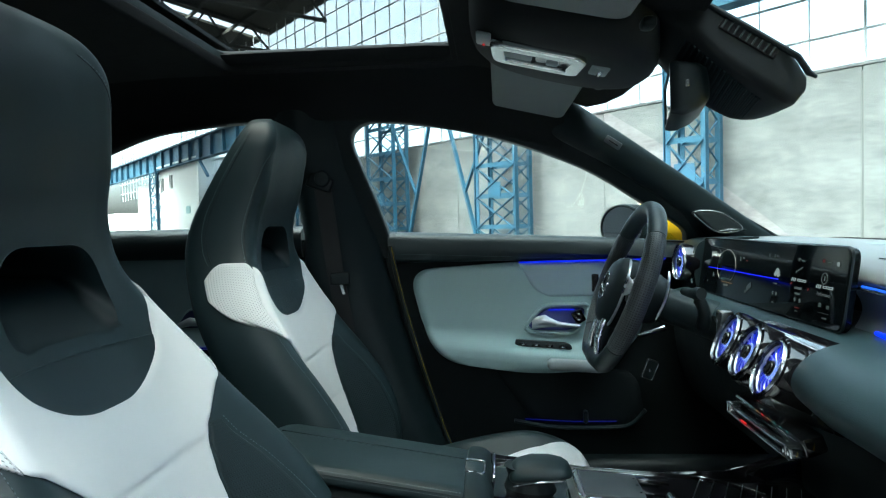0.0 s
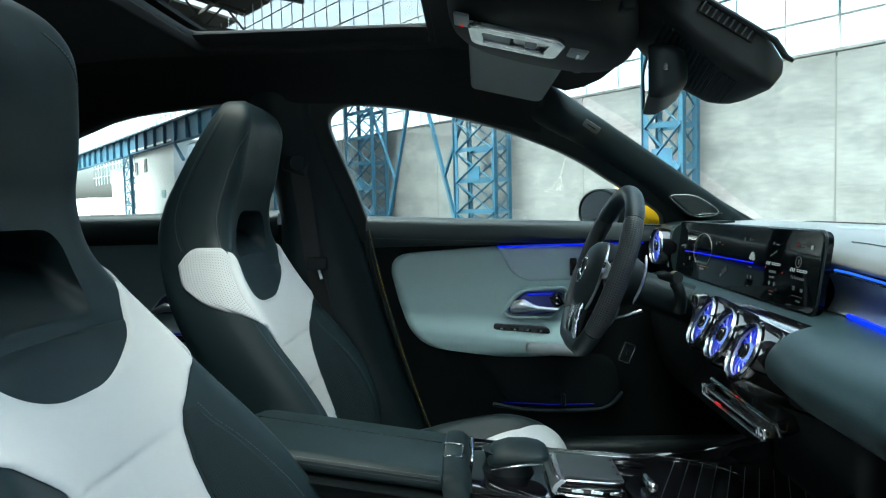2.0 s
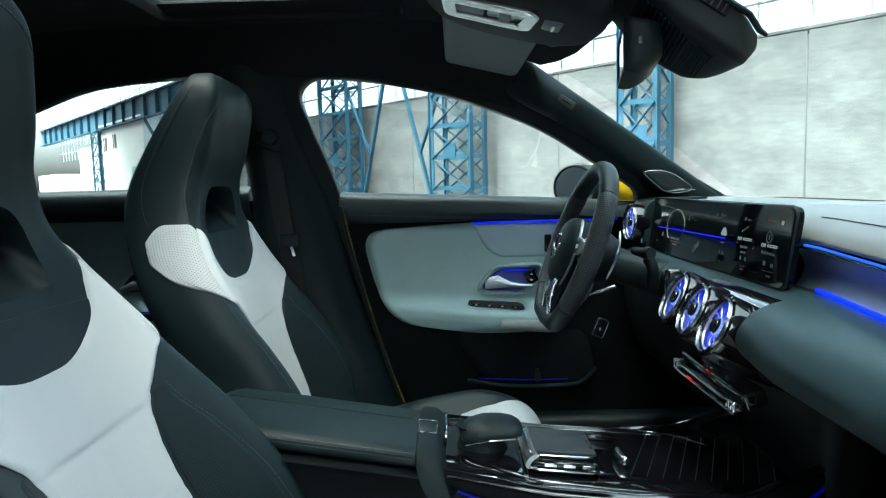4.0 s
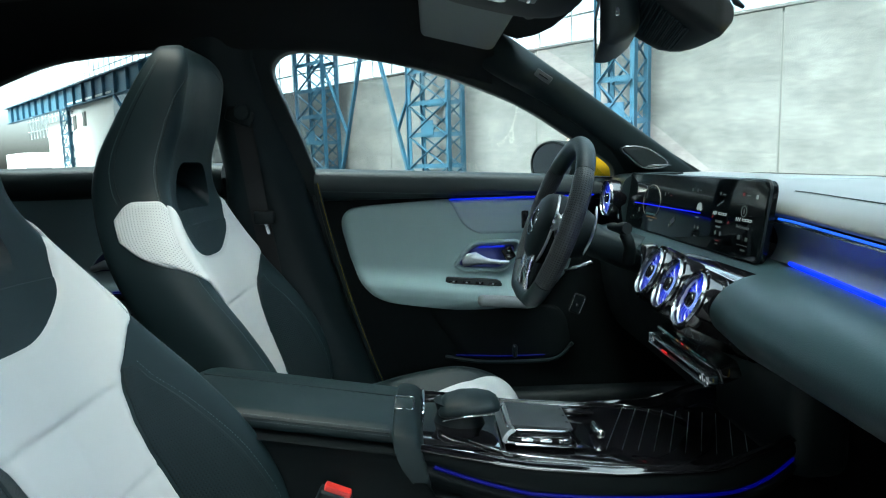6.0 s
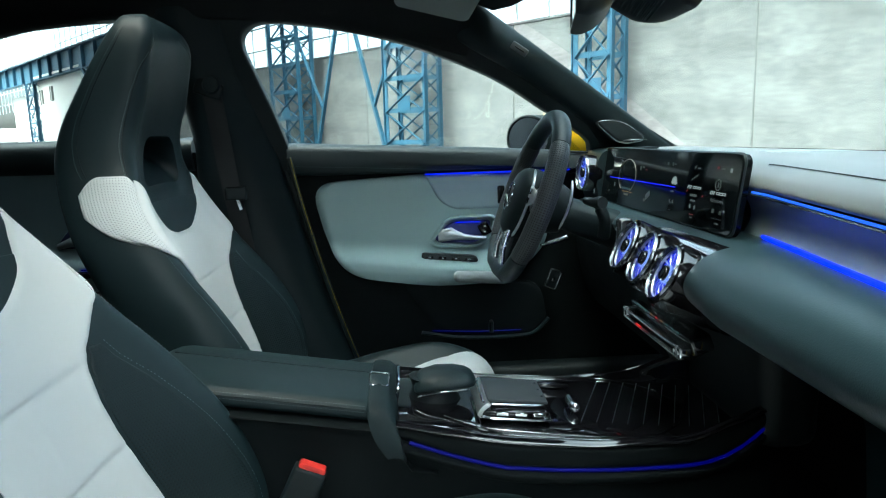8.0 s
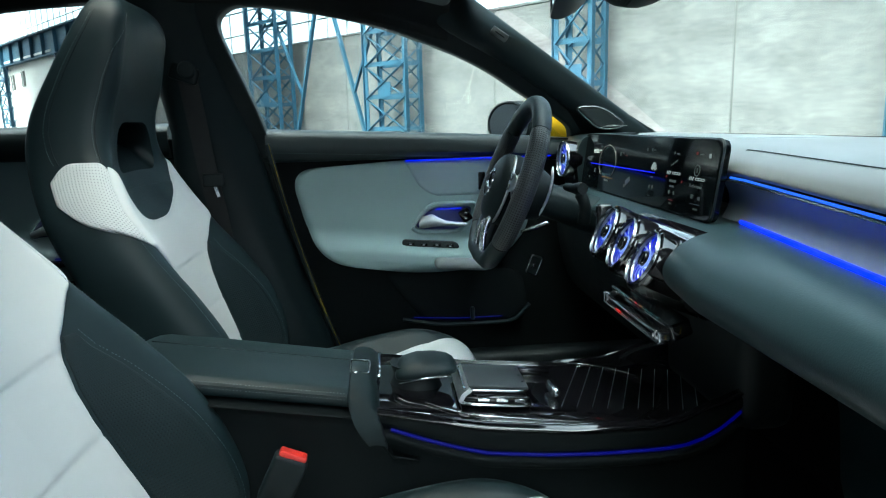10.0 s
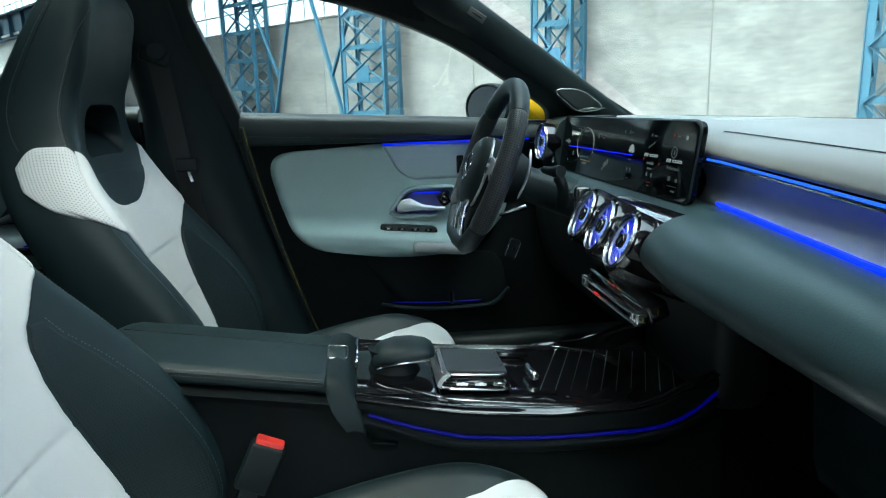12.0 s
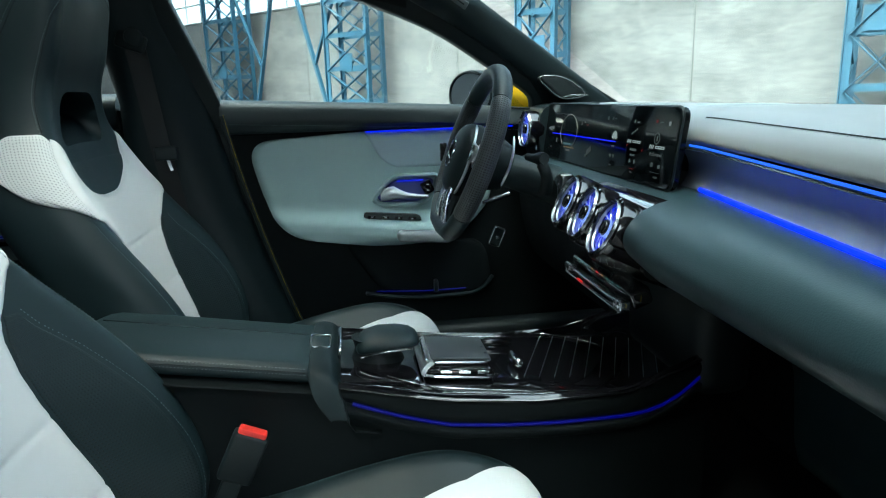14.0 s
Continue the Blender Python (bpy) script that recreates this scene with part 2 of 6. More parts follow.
def tube(pts, r, n=8, closed=False, squash=1.0, bm=None, up=(0, 0, 1)):
    """A round or flat bar swept along pts; r is one radius or one for each point."""
    p = [Vector(q) for q in pts]
    k = len(p)
    rs = r if isinstance(r, (list, tuple)) else [r] * k
    rings = []
    for i in range(k):
        if closed:
            t = p[(i + 1) % k] - p[i - 1]
        else:
            t = p[min(i + 1, k - 1)] - p[max(i - 1, 0)]
        t.normalize()
        u = Vector(up)
        s = t.cross(u)
        if s.length < 1e-3:
            s = t.cross(Vector((1, 0, 0)))
        s.normalize()
        u = s.cross(t)
        rings.append([p[i] + s * rs[i] * math.cos(2 * math.pi * j / n) + u * rs[i] * squash * math.sin(2 * math.pi * j / n) for j in range(n)])
    if closed:
        rings.append(rings[0])
        b = loft(rings, cap=False, bm=bm)
        bmesh.ops.remove_doubles(b, verts=b.verts, dist=1e-6)
        return b
    return loft(rings, bm=bm)


def rbox(c, s, r=0.004, seg=2, m=None, bm=None):
    """A box with centre c, size s and rounded edges, turned by m."""
    own = bmesh.new()
    bmesh.ops.create_cube(own, size=1)
    bmesh.ops.scale(own, vec=s, verts=own.verts)
    if r:
        bmesh.ops.bevel(own, geom=own.edges[:], offset=r, segments=seg, profile=0.5, affect="EDGES")
    bmesh.ops.transform(own, matrix=Matrix.Translation(c) @ (m.to_4x4() if m else Matrix()), verts=own.verts)
    if bm is None:
        return own
    me = bpy.data.meshes.new("tmp")
    own.to_mesh(me)
    own.free()
    bm.from_mesh(me)
    bpy.data.meshes.remove(me)
    return bm


def beam(a, b, w, d, bm=None):
    """A square bar from a to b."""
    a, b = Vector(a), Vector(b)
    q = (b - a).to_track_quat("Z", "Y").to_matrix()
    return rbox((a + b) / 2, (w, d, (b - a).length), 0, m=q, bm=bm)


def lathe(profile, m=None, n=32, bm=None):
    """Profile (radius, height) turned round z, then moved by m."""
    rings = [[Vector((r * math.cos(2 * math.pi * j / n), r * math.sin(2 * math.pi * j / n), h)) for j in range(n)] for r, h in profile]
    if m:
        rings = [[m @ v for v in q] for q in rings]
    solid = profile[0][0] < 0.001 and profile[-1][0] < 0.001
    if not solid:
        rings.append(rings[0])
    b = loft(rings, cap=solid, bm=bm)
    if not solid:
        bmesh.ops.remove_doubles(b, verts=b.verts, dist=1e-6)
    return b


def sheet(outline, gaps=(), thick=0.01, bevel=0.002, seg=2):
    """A flat plate in x and y with rounded rim and openings, as a mesh."""
    cu = bpy.data.curves.new("tmp", "CURVE")
    cu.dimensions, cu.fill_mode = "2D", "BOTH"
    cu.extrude, cu.bevel_depth, cu.bevel_resolution = max(thick / 2 - bevel, 0), bevel, seg
    for loop in (outline, *gaps):
        sp = cu.splines.new("POLY")
        sp.points.add(len(loop) - 1)
        for q, v in zip(sp.points, loop):
            q.co = (v[0], v[1], 0, 1)
        sp.use_cyclic_u = True
    ob = bpy.data.objects.new("tmp", cu)
    me = bpy.data.meshes.new_from_object(ob)
    bpy.data.objects.remove(ob)
    bpy.data.curves.remove(cu)
    return me


def mapped(me, fn):
    for v in me.vertices:
        v.co = fn(v.co)
    return me


def rows_patch(outline, fn, n=40, m=36, puff=0.004, edge=0.1, depth=(0, 0.01, 0), axis=1):
    """A cushioned panel inside a closed outline (2D), laid out in rows across axis; fn takes the 2D point and the height of the padding."""
    o = [Vector((q[0], q[1])) for q in outline]
    lo, hi = min(q[axis] for q in o) + 1e-5, max(q[axis] for q in o) - 1e-5
    other = 1 - axis
    grid = []
    for i in range(n):
        s = lo + (hi - lo) * (0.5 - 0.5 * math.cos(math.pi * i / (n - 1)))
        xs = []
        for a, b in zip(o, o[1:] + o[:1]):
            if (a[axis] - s) * (b[axis] - s) <= 0 and a[axis] != b[axis]:
                xs.append(a[other] + (b[other] - a[other]) * (s - a[axis]) / (b[axis] - a[axis]))
        x0, x1 = min(xs), max(xs)
        row = []
        for j in range(m):
            f = 0.5 - 0.5 * math.cos(math.pi * j / (m - 1))
            x = x0 + (x1 - x0) * f
            d = min(x - x0, x1 - x, s - lo, hi - s)
            h = puff * (1 - max(0.0, 1 - d / edge) ** 2.5)
            q = (x, s) if axis == 1 else (s, x)
            row.append(fn(q, h))
        grid.append(row)
    return slab(grid, depth)


def dashes(pts, size=0.0034, gap=0.0018, r=0.0007):
    """A seam's stitches along pts."""
    bm = bmesh.new()
    p = [Vector(q) for q in pts]
    run = 0.0
    for a, b in zip(p, p[1:]):
        d = b - a
        length = d.length
        if length < 1e-6:
            continue
        d /= length
        u = d.orthogonal().normalized() * r
        w = d.cross(u)
        while run + size < length:
            s, e = bm.verts.new(a + d * run), bm.verts.new(a + d * (run + size))
            mid = [bm.verts.new(a + d * (run + size / 2) + o) for o in (u, w, -u, -w)]
            for i in range(4):
                bm.faces.new((s, mid[(i + 1) % 4], mid[i]))
                bm.faces.new((e, mid[i], mid[(i + 1) % 4]))
            run += size + gap
        run = max(0.0, run - length)
    return bm


def rounded(corners, r, n=6):
    """A closed 2D outline through corners with rounded corners."""
    out = []
    k = len(corners)
    for i in range(k):
        c = Vector(corners[i])
        a, b = Vector(corners[i - 1]) - c, Vector(corners[(i + 1) % k]) - c
        q = min(r, a.length * 0.45, b.length * 0.45)
        p0, p1 = c + a.normalized() * q, c + b.normalized() * q
        for j in range(n + 1):
            t = j / n
            out.append(p0 * (1 - t) ** 2 + c * 2 * t * (1 - t) + p1 * t * t)
    return out


# ---- the hall: its long wall stands askew to the car, in bays of six metres ----
HALL = Matrix.Translation((-0.06, 18.04, 0)) @ Matrix(((-0.668, -0.744, 0, 0), (0.744, -0.668, 0, 0), (0, 0, 1, 0), (0, 0, 0, 1)))


def hall_part(name, bm, material, parent=None, label="", smooth=30):
    ob = part(name, bm, material, parent, label, smooth)
    if not parent:
        ob.matrix_world = HALL
    return ob


ground = part("ground", rbox((0, 0, -0.1), (400, 400, 0.2), 0), GROUND)
tagged(ground, "stained grey concrete floor of an old industrial hall, darkened to cut bounced light", "floor", kind="structure")

# concrete wall panels, one for each bay, with open joints between them
wall = tagged(new("wall_hall"), "weathered pale concrete wall of large panels", "wall", kind="structure")
wall.matrix_world = HALL
for i in range(-6, 8):
    a0, a1 = -3 + 6 * i + 0.013, 3 + 6 * i - 0.013
    if a0 > 25:
        continue
    bm = rbox((-6 + (a0 + a1) / 2 + 6, -0.92, 1.88), (a1 - a0, 0.24, 3.82), 0.012, 1)
    part("panel", bm, CONCRETE, wall)
part("joint_backing", rbox((-6, -0.99, 1.85), (70, 0.36, 3.7), 0), mat("grey_joint_mortar", (0.085, 0.087, 0.085), 0.95, vary=0.3, vscale=3), wall)
part("coping", rbox((-6, -0.95, 3.83), (70, 0.34, 0.07), 0.01, 1), CONCRETE, wall)

# steel glazing above the wall: posts, rails and thin bars
glazing = tagged(new("glazing_hall"), "tall steel-framed glazing above the concrete wall", "window", kind="structure")
glazing.matrix_world = HALL
bm = bmesh.new()
for i in range(-30, 52):
    beam((i * 1.0, -0.95, 3.86), (i * 1.0, -0.95, 11.2), 0.016 if i % 3 else 0.045, 0.05, bm)
part("mullions", bm, PALE_STEEL, glazing)
for z in (4.5, 5.32, 6.6, 7.5, 8.4, 9.3, 10.2, 11.2):
    part("rail", beam((-30, -0.95, z), (52, -0.95, z), 0.028, 0.05), PALE_STEEL, glazing)
gp = part("glass", rbox((11, -0.95, 7.5), (82, 0.008, 7.2), 0), pane("hall_window_glass", (0.95, 0.97, 0.97), 0.3), glazing)
gp.visible_shadow = False


def column(a, w=0.78):
    """A riveted lattice column: four chords with zigzag lacing, battens and a raking strut."""
    c = thing("lattice_column", "blue-painted riveted steel lattice column against the wall", "column", "columns of the hall")
    c.matrix_world = HALL @ pose(a, 0, 0)
    d, top = 0.55, 5.3
    for x in (-w, w):
        for y in (-d / 2, d / 2):
            bm = rbox((x, y, top / 2), (0.12, 0.018, top), 0)
            rbox((x + (0.07 if x < 0 else -0.07) * -1, y, top / 2), (0.018, 0.13, top), 0, bm=bm)
            part("chord", bm, STEEL, c)
    n = 6
    h = top / n
    for y in (-d / 2 - 0.02, d / 2 + 0.02):
        bm = bmesh.new()
        for i in range(n):
            z0, z1 = i * h, (i + 1) * h
            beam((-w, y, z0), (w, y, z1), 0.065, 0.02, bm)
            beam((w, y + 0.03, z0), (-w, y + 0.03, z1), 0.065, 0.02, bm)
        part("lacing", bm, STEEL, c)
        for i in range(n + 1):
            part("batten", rbox((0, y, min(i * h + 0.05, top)), (2 * w, 0.02, 0.12), 0), STEEL, c)
    for x in (-w, w):
        bm = bmesh.new()
        for i in range(n * 2):
            z0, z1 = i * h / 2, (i + 1) * h / 2
            s = 1 if i % 2 else -1
            beam((x, -s * d / 2, z0), (x, s * d / 2, z1), 0.04, 0.02, bm)
        part("side_lacing", bm, STEEL, c)
    part("gusset", rbox((0, d / 2 + 0.04, 2.0), (0.5, 0.015, 0.4), 0), STEEL, c)
    part("base_plate", rbox((0, 0, 0.04), (2 * w + 0.5, d + 0.4, 0.08), 0.01, 1), STEEL, c)
    return c


first = column(0.0)
slim = column(-6, 0.42)
copy_thing(slim, HALL @ pose(-12.3, 0, 0))
for a in (6, 12, 18, 36, -18):
    copy_thing(first, HALL @ pose(a, 0, 0))


def strut(a, lean):
    s = thing("raking_strut", "blue steel raking strut with short horizontal ties", "brace", "struts of the hall")
    s.matrix_world = HALL @ pose(a, 0.1, 0)
    part("bar", beam((0, 0, 0), (lean * 0.35 * 5.3, 0, 5.3), 0.11, 0.08), STEEL, s)
    part("tie", beam((0, 0, 1.82), (-lean * 0.95, 0, 1.82), 0.09, 0.06), STEEL, s)
    part("counter_bar", beam((lean * 0.7, 0, 2.0), (-lean * 0.6, 0, 4.4), 0.09, 0.06), STEEL, s)
    return s


strut(0.85, 1)
strut(4.8, -1)

# the opposite wall of the hall, unseen, added dark to hold back light
back_wall = hall_part("wall_opposite_unseen", rbox((16, 26, 7.6), (90, 0.3, 15.2), 0.02, 1), BLOCKING_WALL)
tagged(back_wall, "unseen dark wall across the hall that blocks light", "wall", kind="structure")

# Unseen end wall, added to block low light from the front right.
end_wall = hall_part("wall_end_unseen", rbox((-38, 12.5, 7.6), (0.3, 28, 15.2), 0.02, 1), BLOCKING_WALL)
tagged(end_wall, "unseen dark end wall of the hall that blocks light", "wall", kind="structure")

# crane runway girder on the columns
girder = thing("crane_girder", "long blue riveted crane runway girder on the columns", "girder")
girder.matrix_world = HALL
part("web", rbox((12, 0, 5.95), (84, 0.03, 1.2), 0), STEEL, girder)
part("top_flange", rbox((12, 0, 6.57), (84, 0.5, 0.04), 0), STEEL, girder)
part("bottom_flange", rbox((12, 0, 5.33), (84, 0.45, 0.04), 0), STEEL, girder)
part("crane_rail", rbox((12, 0, 6.66), (84, 0.1, 0.13), 0), STEEL_DARK, girder)
for i in range(-14, 27):
    part("stiffener", rbox((i * 2.0, 0.1, 5.95), (0.03, 0.2, 1.18), 0), STEEL, girder)
knee = part("knee_brace", beam((24.8, 0.1, 4.2), (26.3, 0.1, 5.3), 0.14, 0.14), STEEL, girder)

# whitewashed house inside the hall, beyond the last bays
house = thing("white_building", "whitewashed low masonry building with small dark windows", "building")
house.matrix_world = HALL
part("wall", rbox((31.5, -1.1, 2.75), (8.5, 2.0, 5.5), 0.03, 1), LIME, house)
part("wall", rbox((40.0, -1.6, 2.4), (8.4, 2.0, 4.8), 0.03, 1), LIME, house)
part("annex", rbox((47.5, -0.4, 1.3), (6.4, 3.0, 2.6), 0.03, 1), LIME, house)
part("roof", rbox((31.5, -1.1, 5.56), (8.8, 2.3, 0.12), 0.02, 1), LIME, house)
for a, z in ((35.0, 4.3), (32.9, 4.4)):
    w = part("window", rbox((a, -0.09, z), (0.7, 0.03, 0.9), 0), STEEL_DARK, house)
    part("frame", rbox((a, -0.07, z), (0.05, 0.05, 0.9), 0), LIME, w)
part("door", rbox((38.5, -0.58, 1.6), (1.9, 0.05, 3.2), 0.01, 1), mat("pale_grey_door", (0.5, 0.52, 0.5), 0.7), house)
part("sign", rbox((29.3, -0.07, 2.4), (0.8, 0.03, 0.5), 0.005, 1), mat("faded_green_sign", (0.2, 0.33, 0.33), 0.6), house)

# roof: boarded planes with rooflight openings, on steel trusses; some boards only block sky
roof = tagged(new("roof_hall"), "dark boarded hall roof with steel trusses and rooflights", "roof", kind="structure")
roof.matrix_world = HALL
for i, (b0, b1) in enumerate(((-1.4, 7.2), (7.7, 15.0))):
    for a0, a1 in ((4.0, 19), (20.0, 34)):
        z0, z1 = 11.3 + 0.16 * b0, 11.3 + 0.16 * b1
        me = slab([[(a0, b0, z0), (a1, b0, z0)], [(a0, b1, z1), (a1, b1, z1)]], (0, 0, 0.12))
        part("boards", me, ROOFING, roof)
# Unseen boards, added to keep sky light off the car's right side.
for a0, a1 in ((-50, 5), (5, 60)):
    part("boards", slab([[(a0, 16.8, 13.98), (a1, 16.8, 13.98)], [(a0, 25.3, 15.25), (a1, 25.3, 15.25)]], (0, 0, 0.12)), ROOFING, roof)
# Unseen boards, added to dim the wall and the light from the front right.
part("boards", slab([[(-40, -1.4, 11.08), (1.5, -1.4, 11.08)], [(-40, 4.0, 11.94), (1.5, 4.0, 11.94)]], (0, 0, 0.12)), ROOFING, roof)
part("boards", slab([[(-40, 4.2, 11.97), (-25, 4.2, 11.97)], [(-40, 16.6, 13.96), (-25, 16.6, 13.96)]], (0, 0, 0.12)), ROOFING, roof)
for a in range(-12, 52, 6):
    bm = beam((a, -1.0, 10.0), (a, 16, 10.0), 0.14, 0.14)
    beam((a, -1.0, 11.0), (a, 16, 13.7), 0.16, 0.14, bm)
    for j in range(8):
        b = -1 + 17 * j / 8
        c = b + 17 / 16
        beam((a, b, 10.0), (a, c, 11.0 + 2.7 * (c + 1) / 17), 0.08, 0.08, bm)
        beam((a, c, 11.0 + 2.7 * (c + 1) / 17), (a, b + 17 / 8, 10.0), 0.08, 0.08, bm)
    part("truss", bm, STEEL_DARK, roof)
for b in (0.5, 2.5, 4.5, 6.4, 8.4, 10.5, 12.5, 14.5):
    part("purlin", beam((-14, b, 11.15 + 0.16 * b), (52, b, 11.15 + 0.16 * b), 0.1, 0.16), STEEL_DARK, roof)


# ---- the car: x ahead, y to its left side, z up; body shell and linings ----
def side(x, z):
    """The inclined plane of the left windows and pillars."""
    return Vector((x, 0.74 - 0.42 * (z - 0.95), z))


body = thing("car_body", "dark inside of a yellow four-door coupe body", "car")
FRONT_WIN = spline([(-0.702, 1.0), (-0.73, 1.1), (-0.764, 1.2), (-0.782, 1.262), (-0.768, 1.298), (-0.72, 1.318), (-0.62, 1.311), (-0.49, 1.291), (-0.36, 1.258), (-0.215, 1.206), (-0.12, 1.162), (-0.016, 1.098), (0.06, 1.052), (0.115, 1.012), (0.128, 0.972)], 60)
REAR_WIN = spline([(-0.93, 1.0), (-0.94, 1.2), (-0.985, 1.318), (-1.05, 1.327), (-1.23, 1.317), (-1.33, 1.302), (-1.42, 1.276), (-1.56, 1.225), (-1.75, 1.13), (-1.84, 1.03), (-1.82, 1.0)], 50)
frame_out = [(-2.0, 0.955), (0.47, 0.955), (0.44, 0.975), (0.384, 0.968), (0.172, 1.088), (-0.014, 1.212), (-0.13, 1.29), (-0.2, 1.335), (-0.4, 1.375), (-1.2, 1.40), (-2.0, 1.30)]
me = sheet(frame_out, (FRONT_WIN, REAR_WIN), 0.05, 0.006)
part("window_frame", mapped(me, lambda v: side(v.x, v.y) + Vector((0, v.z + 0.02, 0))), HARD, body)

# lining of the left roof rail, from the window's top round to the flat roof
rings = []
for x in [-1.9 + 0.05 * i for i in range(34)] + [-0.225]:
    top = 1.425 - 0.10 * max(0.0, x + 0.55) ** 1.2 - 0.10 * max(0.0, -1.25 - x) ** 1.3
    zw = np.interp(x, [-1.9, -1.56, -1.33, -1.05, -0.62, -0.36, -0.215, -0.12, -0.05], [1.11, 1.215, 1.295, 1.323, 1.307, 1.256, 1.22, 1.22, 1.2])
    zw = max(zw, 1.2)
    low = side(x, zw)
    prof = spline([(low.y + 0.02, zw + 0.002), (low.y - 0.012, zw + 0.004), (low.y - 0.03, zw + 0.03), (0.50, (zw + top) / 2 + 0.025), (0.44, top - 0.005), (0.40, top), (0.40, top + 0.03), (0.66, top + 0.03)], 22)
    rings.append([Vector((x, q.x, q.y)) for q in [Vector((p[0], p[1])) for p in prof]])
part("roof_rail_lining", loft(rings), LINER, body)

# roof lining with the sunroof's opening, sloping down to the windscreen
roof_out = [(-2.0, -0.62), (-0.17, -0.62), (-0.11, -0.3), (-0.08, 0.0), (-0.090, 0.3), (-0.108, 0.42), (-0.135, 0.5), (-0.17, 0.56), (-0.4, 0.56), (-0.6, 0.44), (-2.0, 0.44)]
SUNROOF = rounded([(-1.03, -0.42), (-0.485, -0.42), (-0.49, 0.405), (-1.03, 0.405)], 0.03)
me = sheet(roof_out, (SUNROOF,), 0.025, 0.004)
bm = bmesh.new()
bm.from_mesh(me)
bpy.data.meshes.remove(me)
for xc in (-0.45, -0.35, -0.25, -0.18, -1.2, -1.5):
    bmesh.ops.bisect_plane(bm, geom=bm.verts[:] + bm.edges[:] + bm.faces[:], plane_co=(xc, 0, 0), plane_no=(1, 0, 0))
for v in bm.verts:
    x = v.co.x
    v.co.z += 1.425 - 0.22 * max(0.0, x + 0.45) ** 1.15 - 0.10 * max(0.0, -1.25 - x) ** 1.3 - 0.11 * max(0.0, v.co.y - 0.2) * min(1.0, max(0.0, (x + 0.36) / 0.2))
part("headliner", bm, LINER, body)
rim = [Vector((q.x, q.y, 1.438)) for q in rounded([(-1.045, -0.43), (-0.475, -0.43), (-0.48, 0.418), (-1.045, 0.418)], 0.035)]
part("sunroof_frame", tube(rim, 0.016, 8, True, 1.6), HARD, body)
part("sunroof_blind", rbox((-1.36, 0, 1.428), (0.66, 0.8, 0.02), 0.004), LINER, body)
sg = part("roof_glass", rbox((-0.77, 0, 1.475), (0.72, 1.0, 0.005), 0), ROOF_GLASS, body)
sg.visible_shadow = False

# left pillar linings
rings = []
for z, x0, x1, off in ((1.345, -0.99, -0.80, 0.0), (1.30, -0.975, -0.812, 0.012), (1.2, -0.955, -0.797, 0.022), (1.1, -0.945, -0.763, 0.028), (1.02, -0.94, -0.735, 0.03), (0.9, -0.945, -0.708, 0.035), (0.75, -0.95, -0.668, 0.04), (0.6, -0.95, -0.62, 0.045), (0.45, -0.95, -0.56, 0.05), (0.3, -0.95, -0.51, 0.05)):
    y = side(0, max(z, 0.98)).y
    prof = [(x0, y + 0.03), (x0, y), (x0 + 0.03, y - off - 0.012), ((x0 + x1) / 2 - 0.02, y - off - 0.018), (x1 - 0.075, y - off - 0.01), (x1 - 0.03, y - off * 0.6), (x1 - 0.004, y - 0.004), (x1, y + 0.03)]
    rings.append([Vector((p.x, p.y, z)) for p in spline([(*q, 0) for q in prof], 24)])
part("b_pillar_lining", loft(rings), SOFT, body)
rings = []
for f in [i / 16 for i in range(-4, 17)]:
    lo = side(*(float(np.interp(f, (-0.25, 0, 0.34, 0.68, 0.88, 1), k)) for k in ((-0.28, -0.2, -0.09, 0.032, 0.1, 0.15), (1.275, 1.235, 1.176, 1.100, 1.052, 0.985))))
    hi = side(-0.15 + 0.54 * f, 1.312 - 0.350 * f)
    out = Vector((0, -0.9, -0.42)).normalized()
    b = 0.02 + 0.04 * math.exp(-((f - 0.02) / 0.13) ** 2)
    prof = [lo + Vector((0, 0.03, 0)), lo, lo.lerp(hi, 0.12) + out * b * 0.8, lo.lerp(hi, 0.4) + out * b * 1.15, lo.lerp(hi, 0.8) + out * b * 0.85, hi + out * b * 0.1, hi + Vector((0, 0.03, 0))]
    rings.append(spline(prof, 20))
part("a_pillar_lining", loft(rings), SOFT, body)
lab = part("airbag_tab", rbox(side(-0.104, 1.245) + Vector((0, -0.0575, -0.012)), (0.044, 0.004, 0.019), 0.0018, 2, Euler((radians(22), radians(34), 0)).to_matrix()), mat("grey_tab", (0.085, 0.095, 0.1), 0.55), body, "small grey embossed tab")
part("mark", rbox(side(-0.104, 1.245) + Vector((0, -0.0603, -0.013)), (0.026, 0.001, 0.003), 0, 1, Euler((radians(22), radians(34), 0)).to_matrix()), HARD, lab)

# windscreen
quads = [[Vector((-0.135 + 0.62 * f - 0.06 * abs(s) ** 2 * (1 - f) - 0.09 * abs(s) ** 2 * f, 0.70 * s * (0.86 + 0.14 * f), 1.368 - 0.393 * f + (0.02 + 0.035 * (1 - s * s)) * math.sin(f * math.pi))) for s in [i / 8 - 1 for i in range(17)]] for f in [j / 8 for j in range(9)]]
ws = part("windscreen", slab(quads, (0.002, 0, 0.003)), GLASS, body)
ws.visible_shadow = False

# floor, bulkhead and outer skin that close the cabin
part("floor_carpet", rbox((-0.7, 0, 0.26), (2.5, 1.46, 0.04), 0.01, 1), CARPET, body)
part("bulkhead", rbox((0.5, 0, 0.62), (0.06, 1.44, 0.72), 0.02, 1), CARPET, body)
